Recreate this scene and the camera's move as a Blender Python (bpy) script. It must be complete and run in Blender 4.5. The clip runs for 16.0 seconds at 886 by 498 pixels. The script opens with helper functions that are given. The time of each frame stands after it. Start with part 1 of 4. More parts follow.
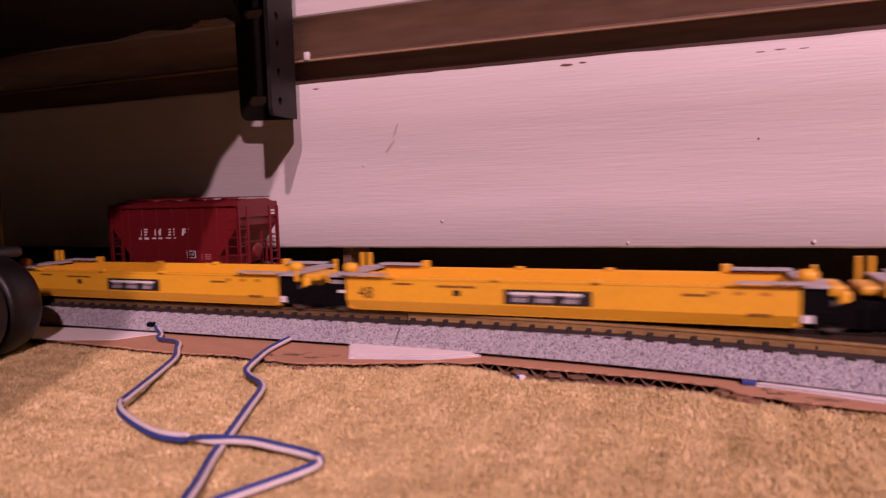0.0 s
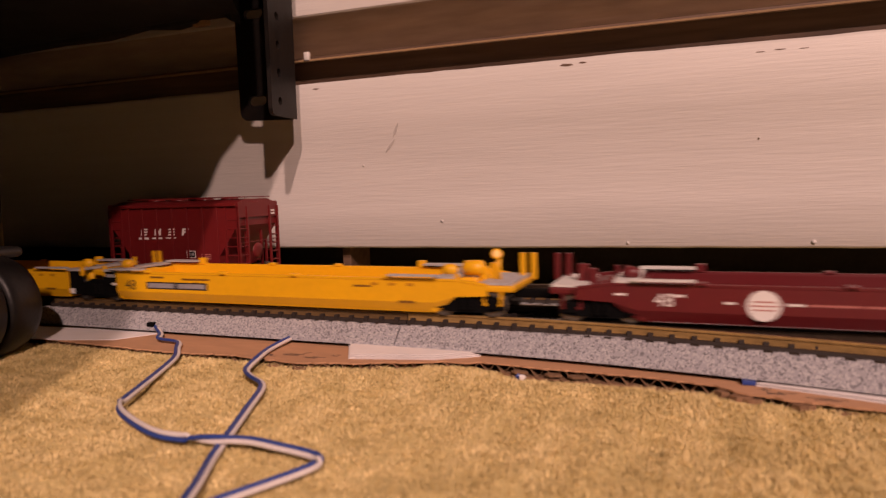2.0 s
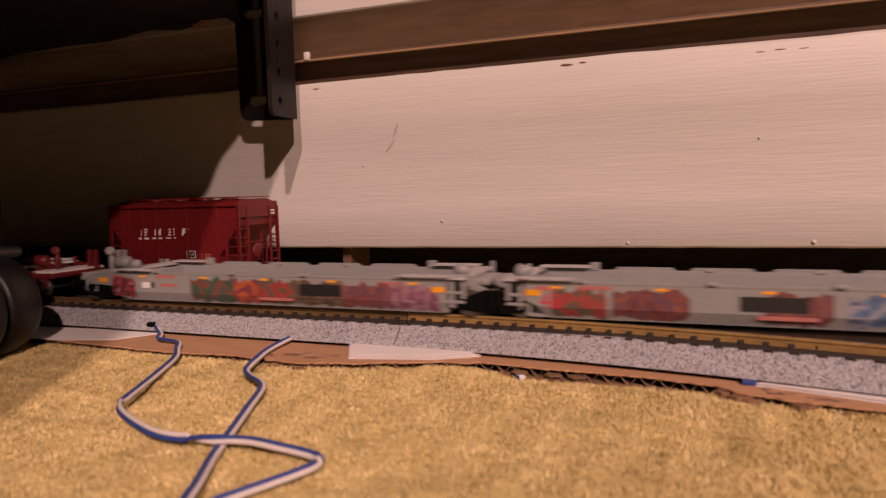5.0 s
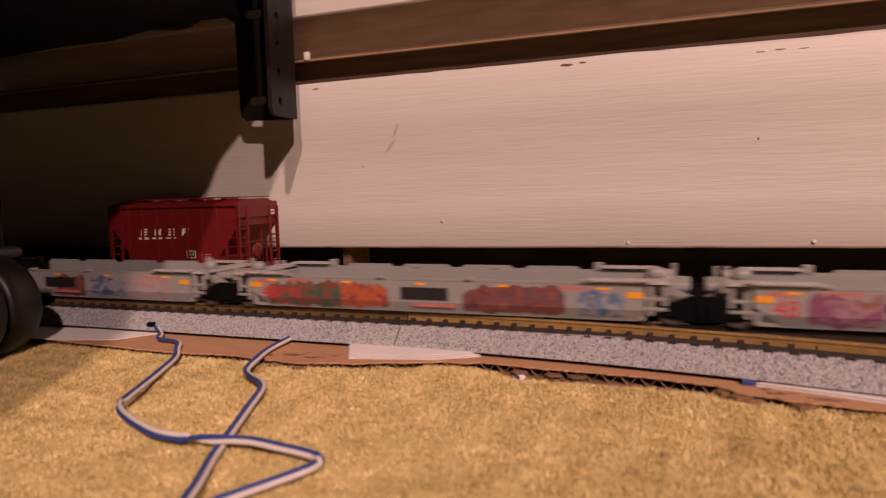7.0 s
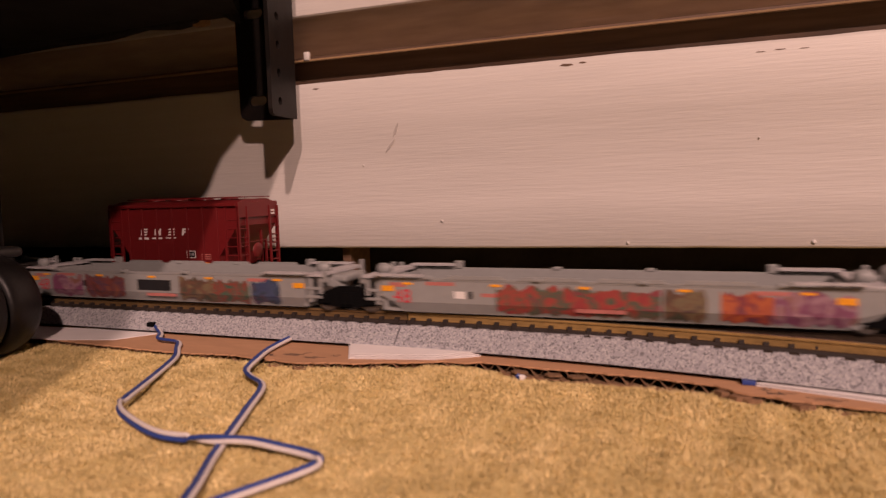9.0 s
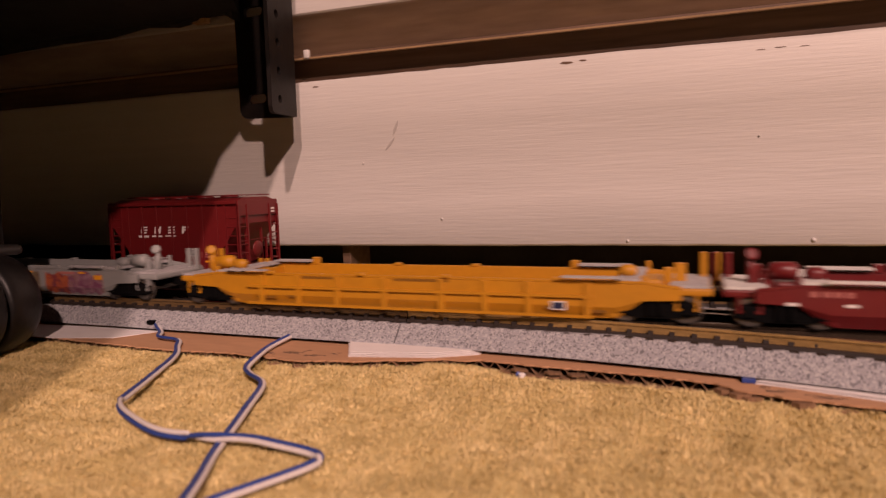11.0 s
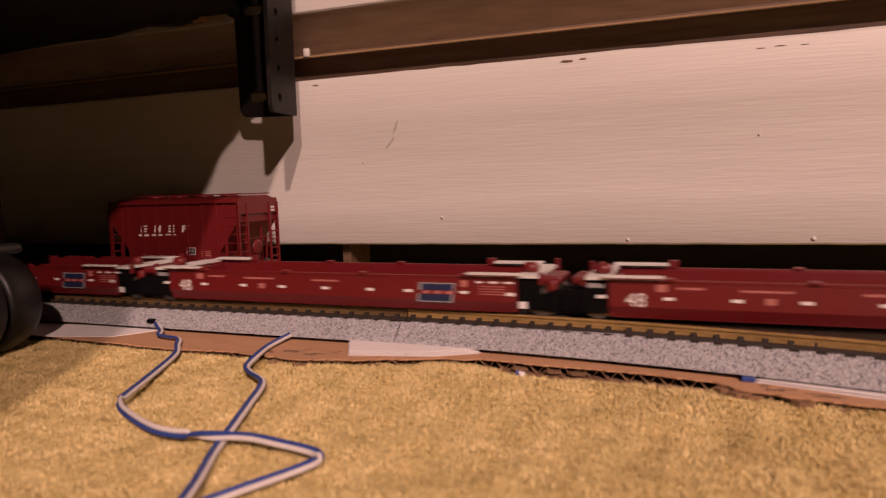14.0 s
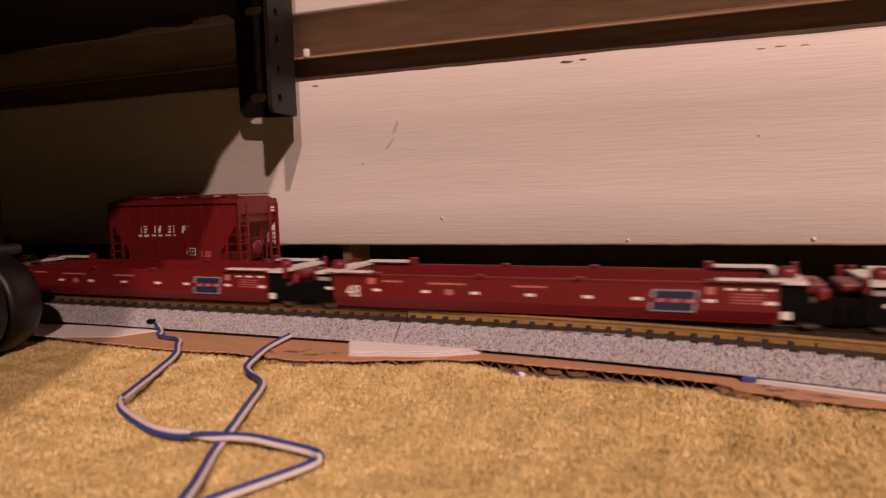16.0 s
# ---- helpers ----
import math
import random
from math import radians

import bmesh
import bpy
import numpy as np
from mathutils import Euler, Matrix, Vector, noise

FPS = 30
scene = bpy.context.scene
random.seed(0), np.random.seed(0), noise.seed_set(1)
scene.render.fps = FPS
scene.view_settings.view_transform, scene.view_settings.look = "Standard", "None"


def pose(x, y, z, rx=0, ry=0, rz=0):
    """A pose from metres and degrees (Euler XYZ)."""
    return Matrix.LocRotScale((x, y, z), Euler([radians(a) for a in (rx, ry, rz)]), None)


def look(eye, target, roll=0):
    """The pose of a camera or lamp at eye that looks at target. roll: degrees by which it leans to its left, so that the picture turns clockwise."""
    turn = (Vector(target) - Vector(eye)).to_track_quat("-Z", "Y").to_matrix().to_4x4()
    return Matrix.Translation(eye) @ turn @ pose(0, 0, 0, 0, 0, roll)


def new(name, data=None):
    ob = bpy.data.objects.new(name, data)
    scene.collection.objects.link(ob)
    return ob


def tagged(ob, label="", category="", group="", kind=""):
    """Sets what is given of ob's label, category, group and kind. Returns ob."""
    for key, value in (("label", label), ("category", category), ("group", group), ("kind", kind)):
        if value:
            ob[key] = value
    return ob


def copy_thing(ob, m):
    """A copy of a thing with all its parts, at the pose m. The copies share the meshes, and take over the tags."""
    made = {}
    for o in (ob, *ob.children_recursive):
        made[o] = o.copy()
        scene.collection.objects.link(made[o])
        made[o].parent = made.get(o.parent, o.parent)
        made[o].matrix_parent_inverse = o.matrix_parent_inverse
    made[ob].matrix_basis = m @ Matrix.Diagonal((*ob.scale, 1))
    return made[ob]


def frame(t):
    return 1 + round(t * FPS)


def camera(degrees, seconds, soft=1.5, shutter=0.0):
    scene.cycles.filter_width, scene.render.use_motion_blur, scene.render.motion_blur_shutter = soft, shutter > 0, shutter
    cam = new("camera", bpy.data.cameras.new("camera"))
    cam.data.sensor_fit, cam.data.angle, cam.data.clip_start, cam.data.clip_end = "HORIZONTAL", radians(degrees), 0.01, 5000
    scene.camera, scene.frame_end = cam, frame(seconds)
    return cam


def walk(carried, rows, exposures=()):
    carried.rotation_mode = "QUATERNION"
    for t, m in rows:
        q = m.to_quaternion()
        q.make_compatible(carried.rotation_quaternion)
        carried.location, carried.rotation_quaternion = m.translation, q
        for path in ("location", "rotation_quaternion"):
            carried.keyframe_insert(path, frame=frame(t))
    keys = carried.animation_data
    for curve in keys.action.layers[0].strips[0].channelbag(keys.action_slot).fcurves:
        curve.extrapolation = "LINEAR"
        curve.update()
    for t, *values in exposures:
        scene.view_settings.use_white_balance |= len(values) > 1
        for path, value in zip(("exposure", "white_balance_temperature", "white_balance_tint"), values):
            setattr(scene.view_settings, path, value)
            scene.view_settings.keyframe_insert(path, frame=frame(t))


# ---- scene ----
MM = 0.001
cam = camera(68.75, 16.0, soft=1.3, shutter=0.5)
cam.data.dof.use_dof, cam.data.dof.focus_distance, cam.data.dof.aperture_fstop = True, 0.165, 32
EYE = (0.04663, -0.12699, 0.03304)
TURN, TILT, LEAN = 21.38, 4.94, -1.64


def aim(down):
    """The camera's pose, tilted down by so many degrees."""
    a, b = radians(TURN), radians(down)
    to = Vector(EYE) + Vector((-math.sin(a) * math.cos(b), math.cos(a) * math.cos(b), -math.sin(b)))
    return look(EYE, to, LEAN)


walk(cam, [(t, aim(TILT + d)) for t, d in (
    (0, 0), (3.0, 0), (6.0, 0), (8.9, 0.0), (9.2, 0.02), (10.5, 0.14), (11.5, 0.21), (12.0, 0.235), (13.0, 0.255),
    (14.0, 0.29), (15.0, 0.29), (15.6, 0.255), (16.0, 0.25))],
    exposures=[(0, 0.02, 5720, 46), (0.5, 0.02, 5800, 41), (0.8, 0.0, 5900, 22), (1.1, 0, 6450, 11), (1.4, 0, 6500, 10), (16, 0, 6500, 10)])

# ---- light ----
# Faint pink fill, added to lift the shadows.
world = bpy.data.worlds.new("shadow_fill")
scene.world = world
world.use_nodes = True
world.node_tree.nodes["Background"].inputs[0].default_value = (1.0, 0.78, 0.80, 1)
world.node_tree.nodes["Background"].inputs[1].default_value = 0.012
# Two unseen lamps placed by their double shadow, cones narrowed to limit bounce.
for place, watts in (((1.623, -1.993, 1.443), 222), ((1.029, -2.013, 1.871), 225)):
    bulb = bpy.data.lights.new("shaded_bulb_light", "SPOT")
    bulb.shadow_soft_size, bulb.energy, bulb.color = 0.035, watts, (1.0, 0.635, 0.545)
    bulb.spot_size, bulb.spot_blend = radians(50), 0.6
    new("shaded_bulb_light", bulb).matrix_world = look(place, (-0.02, 0.0, 0.03))


# ---- materials ----
def mat(name, col, rough=0.5, metal=0.0, var=0.25, scale=300.0, bump=0.0, bscale=None, col2=None, spec=0.5, stretch=None, rnd=0.0):
    """A surface with two scales of variation and fine relief. Scales are in cycles a metre."""
    m = bpy.data.materials.new(name)
    m.use_nodes = True
    nt = m.node_tree
    N, L = nt.nodes, nt.links
    bs = N["Principled BSDF"]
    bs.inputs["Roughness"].default_value, bs.inputs["Metallic"].default_value = rough, metal
    bs.inputs["Specular IOR Level"].default_value = spec
    tc, mp = N.new("ShaderNodeTexCoord"), N.new("ShaderNodeMapping")
    L.new(tc.outputs["Object"], mp.inputs[0])
    if stretch:
        mp.inputs["Scale"].default_value = stretch
    n1, n2, mix = N.new("ShaderNodeTexNoise"), N.new("ShaderNodeTexNoise"), N.new("ShaderNodeMath")
    n1.inputs["Scale"].default_value, n2.inputs["Scale"].default_value = scale, scale * 9
    n1.inputs["Detail"].default_value, n2.inputs["Detail"].default_value = 4, 3
    L.new(mp.outputs[0], n1.inputs[0]), L.new(mp.outputs[0], n2.inputs[0])
    mix.operation = "ADD"
    L.new(n1.outputs[0], mix.inputs[0]), L.new(n2.outputs[0], mix.inputs[1])
    ramp = N.new("ShaderNodeValToRGB")
    c2 = col2 or tuple(c * (1 - var) for c in col)
    ramp.color_ramp.elements[0].position, ramp.color_ramp.elements[1].position = 0.36, 0.64
    ramp.color_ramp.elements[0].color, ramp.color_ramp.elements[1].color = (*c2, 1), (*col, 1)
    half = N.new("ShaderNodeMath")
    half.operation = "MULTIPLY"
    half.inputs[1].default_value = 0.5
    L.new(mix.outputs[0], half.inputs[0])
    src = half.outputs[0]
    if rnd:
        oi, ad = N.new("ShaderNodeObjectInfo"), N.new("ShaderNodeMath")
        ad.operation = "MULTIPLY_ADD"
        L.new(oi.outputs["Random"], ad.inputs[0])
        ad.inputs[1].default_value = rnd
        L.new(src, ad.inputs[2])
        src = ad.outputs[0]
    L.new(src, ramp.inputs[0])
    L.new(ramp.outputs[0], bs.inputs["Base Color"])
    rr = N.new("ShaderNodeMapRange")
    rr.inputs["To Min"].default_value, rr.inputs["To Max"].default_value = min(1, rough + 0.12), max(0.05, rough - 0.1)
    L.new(n1.outputs[0], rr.inputs[0]), L.new(rr.outputs[0], bs.inputs["Roughness"])
    if bump:
        nb, b = N.new("ShaderNodeTexNoise"), N.new("ShaderNodeBump")
        nb.inputs["Scale"].default_value, nb.inputs["Detail"].default_value = bscale or scale * 4, 5
        b.inputs["Strength"].default_value, b.inputs["Distance"].default_value = bump, 0.0004
        L.new(mp.outputs[0], nb.inputs[0]), L.new(nb.outputs[0], b.inputs["Height"])
        L.new(b.outputs[0], bs.inputs["Normal"])
    return m


def speckle(name, base, dark, light, scale):
    """Moulded plastic ballast: grey with dark and pale flecks."""
    m = mat(name, base, 0.75, var=0.15, scale=120, bump=0.5, bscale=1500, spec=0.3)
    nt = m.node_tree
    N, L = nt.nodes, nt.links
    ramp = [n for n in N if n.type == "VALTORGB"][0]
    tc = [n for n in N if n.type == "TEX_COORD"][0]
    vo, r2, mx = N.new("ShaderNodeTexVoronoi"), N.new("ShaderNodeValToRGB"), N.new("ShaderNodeMix")
    vo.inputs["Scale"].default_value = scale
    L.new(tc.outputs["Object"], vo.inputs["Vector"])
    sep = N.new("ShaderNodeSeparateColor")
    L.new(vo.outputs["Color"], sep.inputs[0]), L.new(sep.outputs[0], r2.inputs[0])
    e = r2.color_ramp.elements
    r2.color_ramp.interpolation = "CONSTANT"
    e[0].position, e[0].color, e[1].position, e[1].color = 0, (*dark, 1), 0.2, (*base, 1)
    x = e.new(0.78)
    x.color = (*light, 1)
    mx.data_type, mx.inputs["Factor"].default_value = "RGBA", 0.6
    L.new(ramp.outputs[0], mx.inputs["A"]), L.new(r2.outputs[0], mx.inputs["B"])
    L.new(mx.outputs["Result"], N["Principled BSDF"].inputs["Base Color"])
    return m


def graffiti(name, cols, scale):
    """Sprayed lettering too tangled to read: patches of several colours."""
    m = mat(name, cols[0], 0.5)
    nt = m.node_tree
    N, L = nt.nodes, nt.links
    tc = [n for n in N if n.type == "TEX_COORD"][0]
    no, r2 = N.new("ShaderNodeTexNoise"), N.new("ShaderNodeValToRGB")
    no.inputs["Scale"].default_value, no.inputs["Detail"].default_value, no.inputs["Distortion"].default_value = scale, 3, 1.2
    L.new(tc.outputs["Object"], no.inputs[0]), L.new(no.outputs[0], r2.inputs[0])
    e = r2.color_ramp.elements
    e[0].position, e[0].color, e[1].position, e[1].color = 0.34, (*cols[0], 1), 0.66, (*cols[-1], 1)
    for i, c in enumerate(cols[1:-1]):
        x = e.new(0.34 + 0.32 * (i + 1) / (len(cols) - 1))
        x.color = (*c, 1)
    L.new(r2.outputs[0], N["Principled BSDF"].inputs["Base Color"])
    return m


M_WHITE = mat("old_white_paint", (0.60, 0.575, 0.54), 0.5, var=0.10, scale=30, bump=0.26, bscale=1500, stretch=(0.06, 1, 1))
# Moulding paint browned to hold the shade under its slope.
M_WHITE_SHADE = mat("shade_browned_white_paint", (0.46, 0.38, 0.33), 0.6, var=0.35, scale=30, bump=0.4, bscale=300, stretch=(0.2, 1, 1))
M_BROWNW = mat("bare_brown_wood", (0.16, 0.095, 0.06), 0.6, var=0.55, scale=60, bump=0.4, stretch=(0.08, 1, 1))
# Near-black for sheets that stand in for shade in the gap.
M_DARKV = mat("dark_cavity_shade", (0.035, 0.028, 0.024), 0.8, var=0.4, scale=60)
# Black deepened to stand in for the bed's shadow on the bracket.
M_BLACKM = mat("black_enamel_steel", (0.006, 0.0057, 0.006), 0.5, metal=0.0, var=0.4, scale=200, bump=0.1, col2=(0.014, 0.010, 0.008), spec=0.2)
M_FABRIC = mat("black_dust_cover_cloth", (0.02, 0.018, 0.018), 0.95, var=0.4, scale=90, bump=0.5, bscale=2500)
M_SLAT = mat("pine_slat", (0.42, 0.27, 0.14), 0.6, var=0.4, scale=60, stretch=(0.2, 1, 1))
M_CARPET = mat("tan_carpet_backing", (0.65, 0.53, 0.24), 0.95, var=0.3, scale=90, bump=1.0, bscale=900, spec=0.1)
M_WALL = mat("dim_unseen_wall", (0.09, 0.072, 0.064), 0.8, var=0.06, scale=3)
M_BALLAST = speckle("grey_moulded_ballast", (0.33, 0.33, 0.35), (0.08, 0.083, 0.095), (0.50, 0.50, 0.50), 3600)
M_TIE = mat("dark_brown_plastic_tie", (0.030, 0.022, 0.018), 0.6, var=0.4, scale=400, rnd=0.1)
M_RAIL = mat("nickel_silver_rail", (0.55, 0.47, 0.36), 0.32, metal=1.0, var=0.45, scale=250, stretch=(0.15, 1, 1))
M_RAILSIDE = mat("brown_rail_side", (0.20, 0.125, 0.055), 0.45, metal=0.3, var=0.4, scale=250, stretch=(0.2, 1, 1))
# Same rail, brightened: its gleam at this angle is put into the colour.
M_BRASS = mat("brassy_rail_gleam", (0.46, 0.30, 0.115), 0.4, metal=0.35, var=0.4, scale=250, stretch=(0.2, 1, 1))
# Same rail, darkened: the shade beneath the cars is put into the colour.
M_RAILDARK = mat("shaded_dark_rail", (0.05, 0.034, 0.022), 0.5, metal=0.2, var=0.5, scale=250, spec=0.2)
M_KRAFT = mat("brown_kraft_cardboard", (0.50, 0.285, 0.155), 0.85, var=0.16, scale=70, bump=0.2, bscale=900, stretch=(0.3, 1, 1))
M_KRAFTD = mat("torn_kraft_edge", (0.28, 0.16, 0.085), 0.9, var=0.5, scale=300, bump=0.4)
M_INK = mat("black_print_on_cardboard", (0.03, 0.025, 0.025), 0.8)
M_PAPER = mat("folded_white_paper", (0.80, 0.77, 0.76), 0.8, var=0.05, scale=60)
M_BLUE = mat("blue_wire_insulation", (0.03, 0.065, 0.28), 0.4, var=0.2, scale=200)
M_WIREW = mat("white_wire_insulation", (0.72, 0.68, 0.66), 0.42, var=0.12, scale=200)
M_RUBBER = mat("black_rubber_caster", (0.009, 0.0075, 0.0075), 0.42, var=0.3, scale=150, bump=0.2, spec=0.4)
M_RUBBER2 = mat("scuffed_black_plastic", (0.025, 0.023, 0.022), 0.36, var=0.35, scale=250, bump=0.1)
M_YEL = mat("yellow_car_paint", (0.78, 0.41, 0.006), 0.42, var=0.1, scale=90, bump=0.05)
M_YEL2 = mat("dull_orange_yellow_paint", (0.50, 0.225, 0.009), 0.5, var=0.15, scale=90, bump=0.05)
M_RED = mat("oxide_red_car_paint", (0.120, 0.010, 0.013), 0.42, var=0.14, scale=90, bump=0.05)
M_RED2 = mat("bright_red_car_paint", (0.135, 0.0085, 0.010), 0.42, var=0.12, scale=90, bump=0.05)
M_GREY = mat("pale_grey_car_paint", (0.265, 0.27, 0.265), 0.45, var=0.12, scale=90, bump=0.05)
M_BLK = mat("black_plastic_truck", (0.004, 0.004, 0.0044), 0.8, var=0.3, scale=300, spec=0.06)
M_STEEL = mat("worn_steel_wheel", (0.22, 0.20, 0.18), 0.4, metal=0.8, var=0.3, scale=300)
M_GRATE = mat("galvanised_walkway", (0.46, 0.45, 0.46), 0.5, var=0.3, scale=600, bump=0.4)
M_GRATEW = mat("white_walkway", (0.68, 0.67, 0.64), 0.55, var=0.2, scale=600, bump=0.3)
M_LW = mat("white_lettering", (0.74, 0.72, 0.70), 0.5, var=0.1, scale=500)
M_LB = mat("black_lettering", (0.015, 0.015, 0.017), 0.5)
M_LR = mat("red_lettering", (0.55, 0.03, 0.05), 0.5)
M_LN = mat("navy_lettering", (0.015, 0.022, 0.07), 0.5)
M_LG = mat("grey_lettering_and_highlight", (0.33, 0.32, 0.33), 0.5, var=0.4, scale=900)
M_LD = mat("brown_dim_lettering", (0.22, 0.10, 0.01), 0.5)
M_LP = mat("pink_dim_lettering", (0.45, 0.16, 0.14), 0.5)
M_ORA = mat("orange_reflector", (0.85, 0.36, 0.02), 0.4)
# sprayed colours
GRAF = [graffiti("spray_red_green", [(0.237, 0.032, 0.039), (0.280, 0.051, 0.039), (0.051, 0.094, 0.063), (0.206, 0.039, 0.051)], 255),
        graffiti("spray_orange_red", [(0.268, 0.051, 0.032), (0.404, 0.107, 0.039), (0.218, 0.039, 0.039), (0.082, 0.039, 0.070)], 272),
        graffiti("spray_maroon", [(0.082, 0.032, 0.039), (0.206, 0.057, 0.039), (0.094, 0.051, 0.082), (0.237, 0.082, 0.045)], 323),
        graffiti("spray_blue", [(0.057, 0.094, 0.175), (0.082, 0.144, 0.243), (0.299, 0.299, 0.330), (0.051, 0.070, 0.132)], 289),
        graffiti("spray_dark_olive", [(0.051, 0.057, 0.039), (0.119, 0.057, 0.039), (0.156, 0.125, 0.070), (0.070, 0.039, 0.039)], 306),
        graffiti("spray_violet", [(0.206, 0.063, 0.132), (0.156, 0.051, 0.094), (0.299, 0.175, 0.218), (0.194, 0.082, 0.051)], 306),
        graffiti("spray_pale_tags", [(0.280, 0.268, 0.268), (0.330, 0.169, 0.175), (0.293, 0.287, 0.280), (0.206, 0.175, 0.256)], 374),
        graffiti("spray_green", [(0.03, 0.06, 0.05), (0.05, 0.10, 0.07), (0.20, 0.04, 0.03), (0.10, 0.11, 0.09)], 289),
        graffiti("spray_red_black", [(0.33, 0.03, 0.04), (0.03, 0.025, 0.03), (0.36, 0.05, 0.06), (0.30, 0.29, 0.30)], 420),
        graffiti("spray_dark_blue", [(0.03, 0.035, 0.09), (0.05, 0.07, 0.13), (0.02, 0.03, 0.04), (0.10, 0.06, 0.12)], 260)]


# ---- mesh tools (millimetres) ----
def box(bm, x0, x1, y0, y1, z0, z1, bev=0.0):
    vs = [bm.verts.new((x, y, z)) for x in (x0, x1) for y in (y0, y1) for z in (z0, z1)]
    fs = [bm.faces.new([vs[i] for i in q]) for q in ((0, 1, 3, 2), (4, 6, 7, 5), (0, 4, 5, 1), (2, 3, 7, 6), (0, 2, 6, 4), (1, 5, 7, 3))]
    if bev:
        bmesh.ops.bevel(bm, geom=list({e for f in fs for e in f.edges}), offset=bev, segments=2, affect="EDGES", profile=0.5)
    return bm


def prism(bm, pts, axis, a, b):
    """A polygon pushed from a to b along an axis; pts are (y, z), (x, z) or (x, y)."""
    def at(p, w):
        return {"x": (w, p[0], p[1]), "y": (p[0], w, p[1]), "z": (p[0], p[1], w)}[axis]
    lo, hi = [bm.verts.new(at(p, a)) for p in pts], [bm.verts.new(at(p, b)) for p in pts]
    bm.faces.new(lo), bm.faces.new(hi[::-1])
    n = len(pts)
    for i in range(n):
        bm.faces.new((lo[i], hi[i], hi[(i + 1) % n], lo[(i + 1) % n]))
    return bm


def lathe(bm, prof, m, seg=32):
    """A profile of (radius, along) turned about the local z axis and put at the pose m."""
    rings = [[bm.verts.new(m @ Vector((r * math.cos(2 * math.pi * i / seg), r * math.sin(2 * math.pi * i / seg), h))) for i in range(seg)] for r, h in prof]
    for a, b in zip(rings, rings[1:]):
        for i in range(seg):
            bm.faces.new((a[i], a[(i + 1) % seg], b[(i + 1) % seg], b[i]))
    bm.faces.new(rings[0][::-1]), bm.faces.new(rings[-1])
    return bm


def rod(bm, a, b, r, seg=8):
    a, b = Vector(a), Vector(b)
    m = Matrix.Translation(a) @ (b - a).to_track_quat("Z", "Y").to_matrix().to_4x4()
    return lathe(bm, [(r, 0), (r, (b - a).length)], m, seg)


def holed(outline, holes, thick):
    """A plate in the x-z plane with holes cut through, thickened along y."""
    bm = bmesh.new()
    edges = []
    for loop in [outline] + holes:
        vs = [bm.verts.new((x, 0, z)) for x, z in loop]
        edges += [bm.edges.new((vs[k], vs[(k + 1) % len(vs)])) for k in range(len(vs))]
    fs = [f for f in bmesh.ops.triangle_fill(bm, use_beauty=True, edges=edges)["geom"] if isinstance(f, bmesh.types.BMFace)]
    up = bmesh.ops.extrude_face_region(bm, geom=fs)["geom"]
    for v in up:
        if isinstance(v, bmesh.types.BMVert):
            v.co.y += thick
    return bm


def BM():
    return bmesh.new()


def part(name, bm, material, parent=None, label="", smooth=False):
    """Links a mesh given in millimetres, under a thing or a part."""
    bmesh.ops.recalc_face_normals(bm, faces=bm.faces[:])
    bm.transform(Matrix.Scale(MM, 4))
    me = bpy.data.meshes.new(name)
    bm.to_mesh(me)
    bm.free()
    for p in me.polygons:
        p.use_smooth = smooth
    me.materials.append(material)
    ob = new(name, me)
    ob.parent = parent
    return tagged(ob, label)


def share(name, me, parent, m):
    ob = new(name, me)
    ob.parent = parent
    ob.matrix_basis = m
    return ob


def thing(name, label, category, group="", kind=""):
    return tagged(new(name), label, category, group, kind)


def text_mesh(name, body, size, m, material, parent):
    """Lettering in the built-in font, as a thin mesh; size in millimetres."""
    cu = bpy.data.curves.new(name, "FONT")
    cu.body, cu.size, cu.extrude, cu.align_x = body, size * MM, 0.00002, "CENTER"
    tmp = bpy.data.objects.new(name, cu)
    me = bpy.data.meshes.new_from_object(tmp)
    bpy.data.objects.remove(tmp)
    me.materials.clear()
    me.materials.append(material)
    ob = new(name, me)
    ob.parent = parent
    ob.matrix_basis = m
    return ob


# ---- room ----
def room():
    bm = BM()
    box(bm, -2400, 2400, -2400, 240, -60, -1.0)
    tagged(part("floor", bm, M_CARPET), "wall-to-wall tan carpet under everything", "floor", kind="structure")
    # Walls and ceiling are added out of sight, dark so little light bounces.
    for nm, b in (("wall_north", (-2400, 2400, 160, 240, -1, 2400)), ("wall_south", (-2400, 2400, -2400, -2320, -1, 2400)),
                  ("wall_east", (2320, 2400, -2320, 160, -1, 2400)), ("wall_west", (-2400, -2320, -2320, 160, -1, 2400))):
        bm = BM()
        box(bm, *b)
        tagged(part(nm, bm, M_WALL), "unseen room wall, kept dark to limit bounced light", "wall", kind="structure")
    bm = BM()
    box(bm, -2400, 2400, -2400, 240, 2400, 2450)
    tagged(part("ceiling", bm, M_WALL), "unseen ceiling, kept dark to limit bounced light", "ceiling", kind="structure")


room()


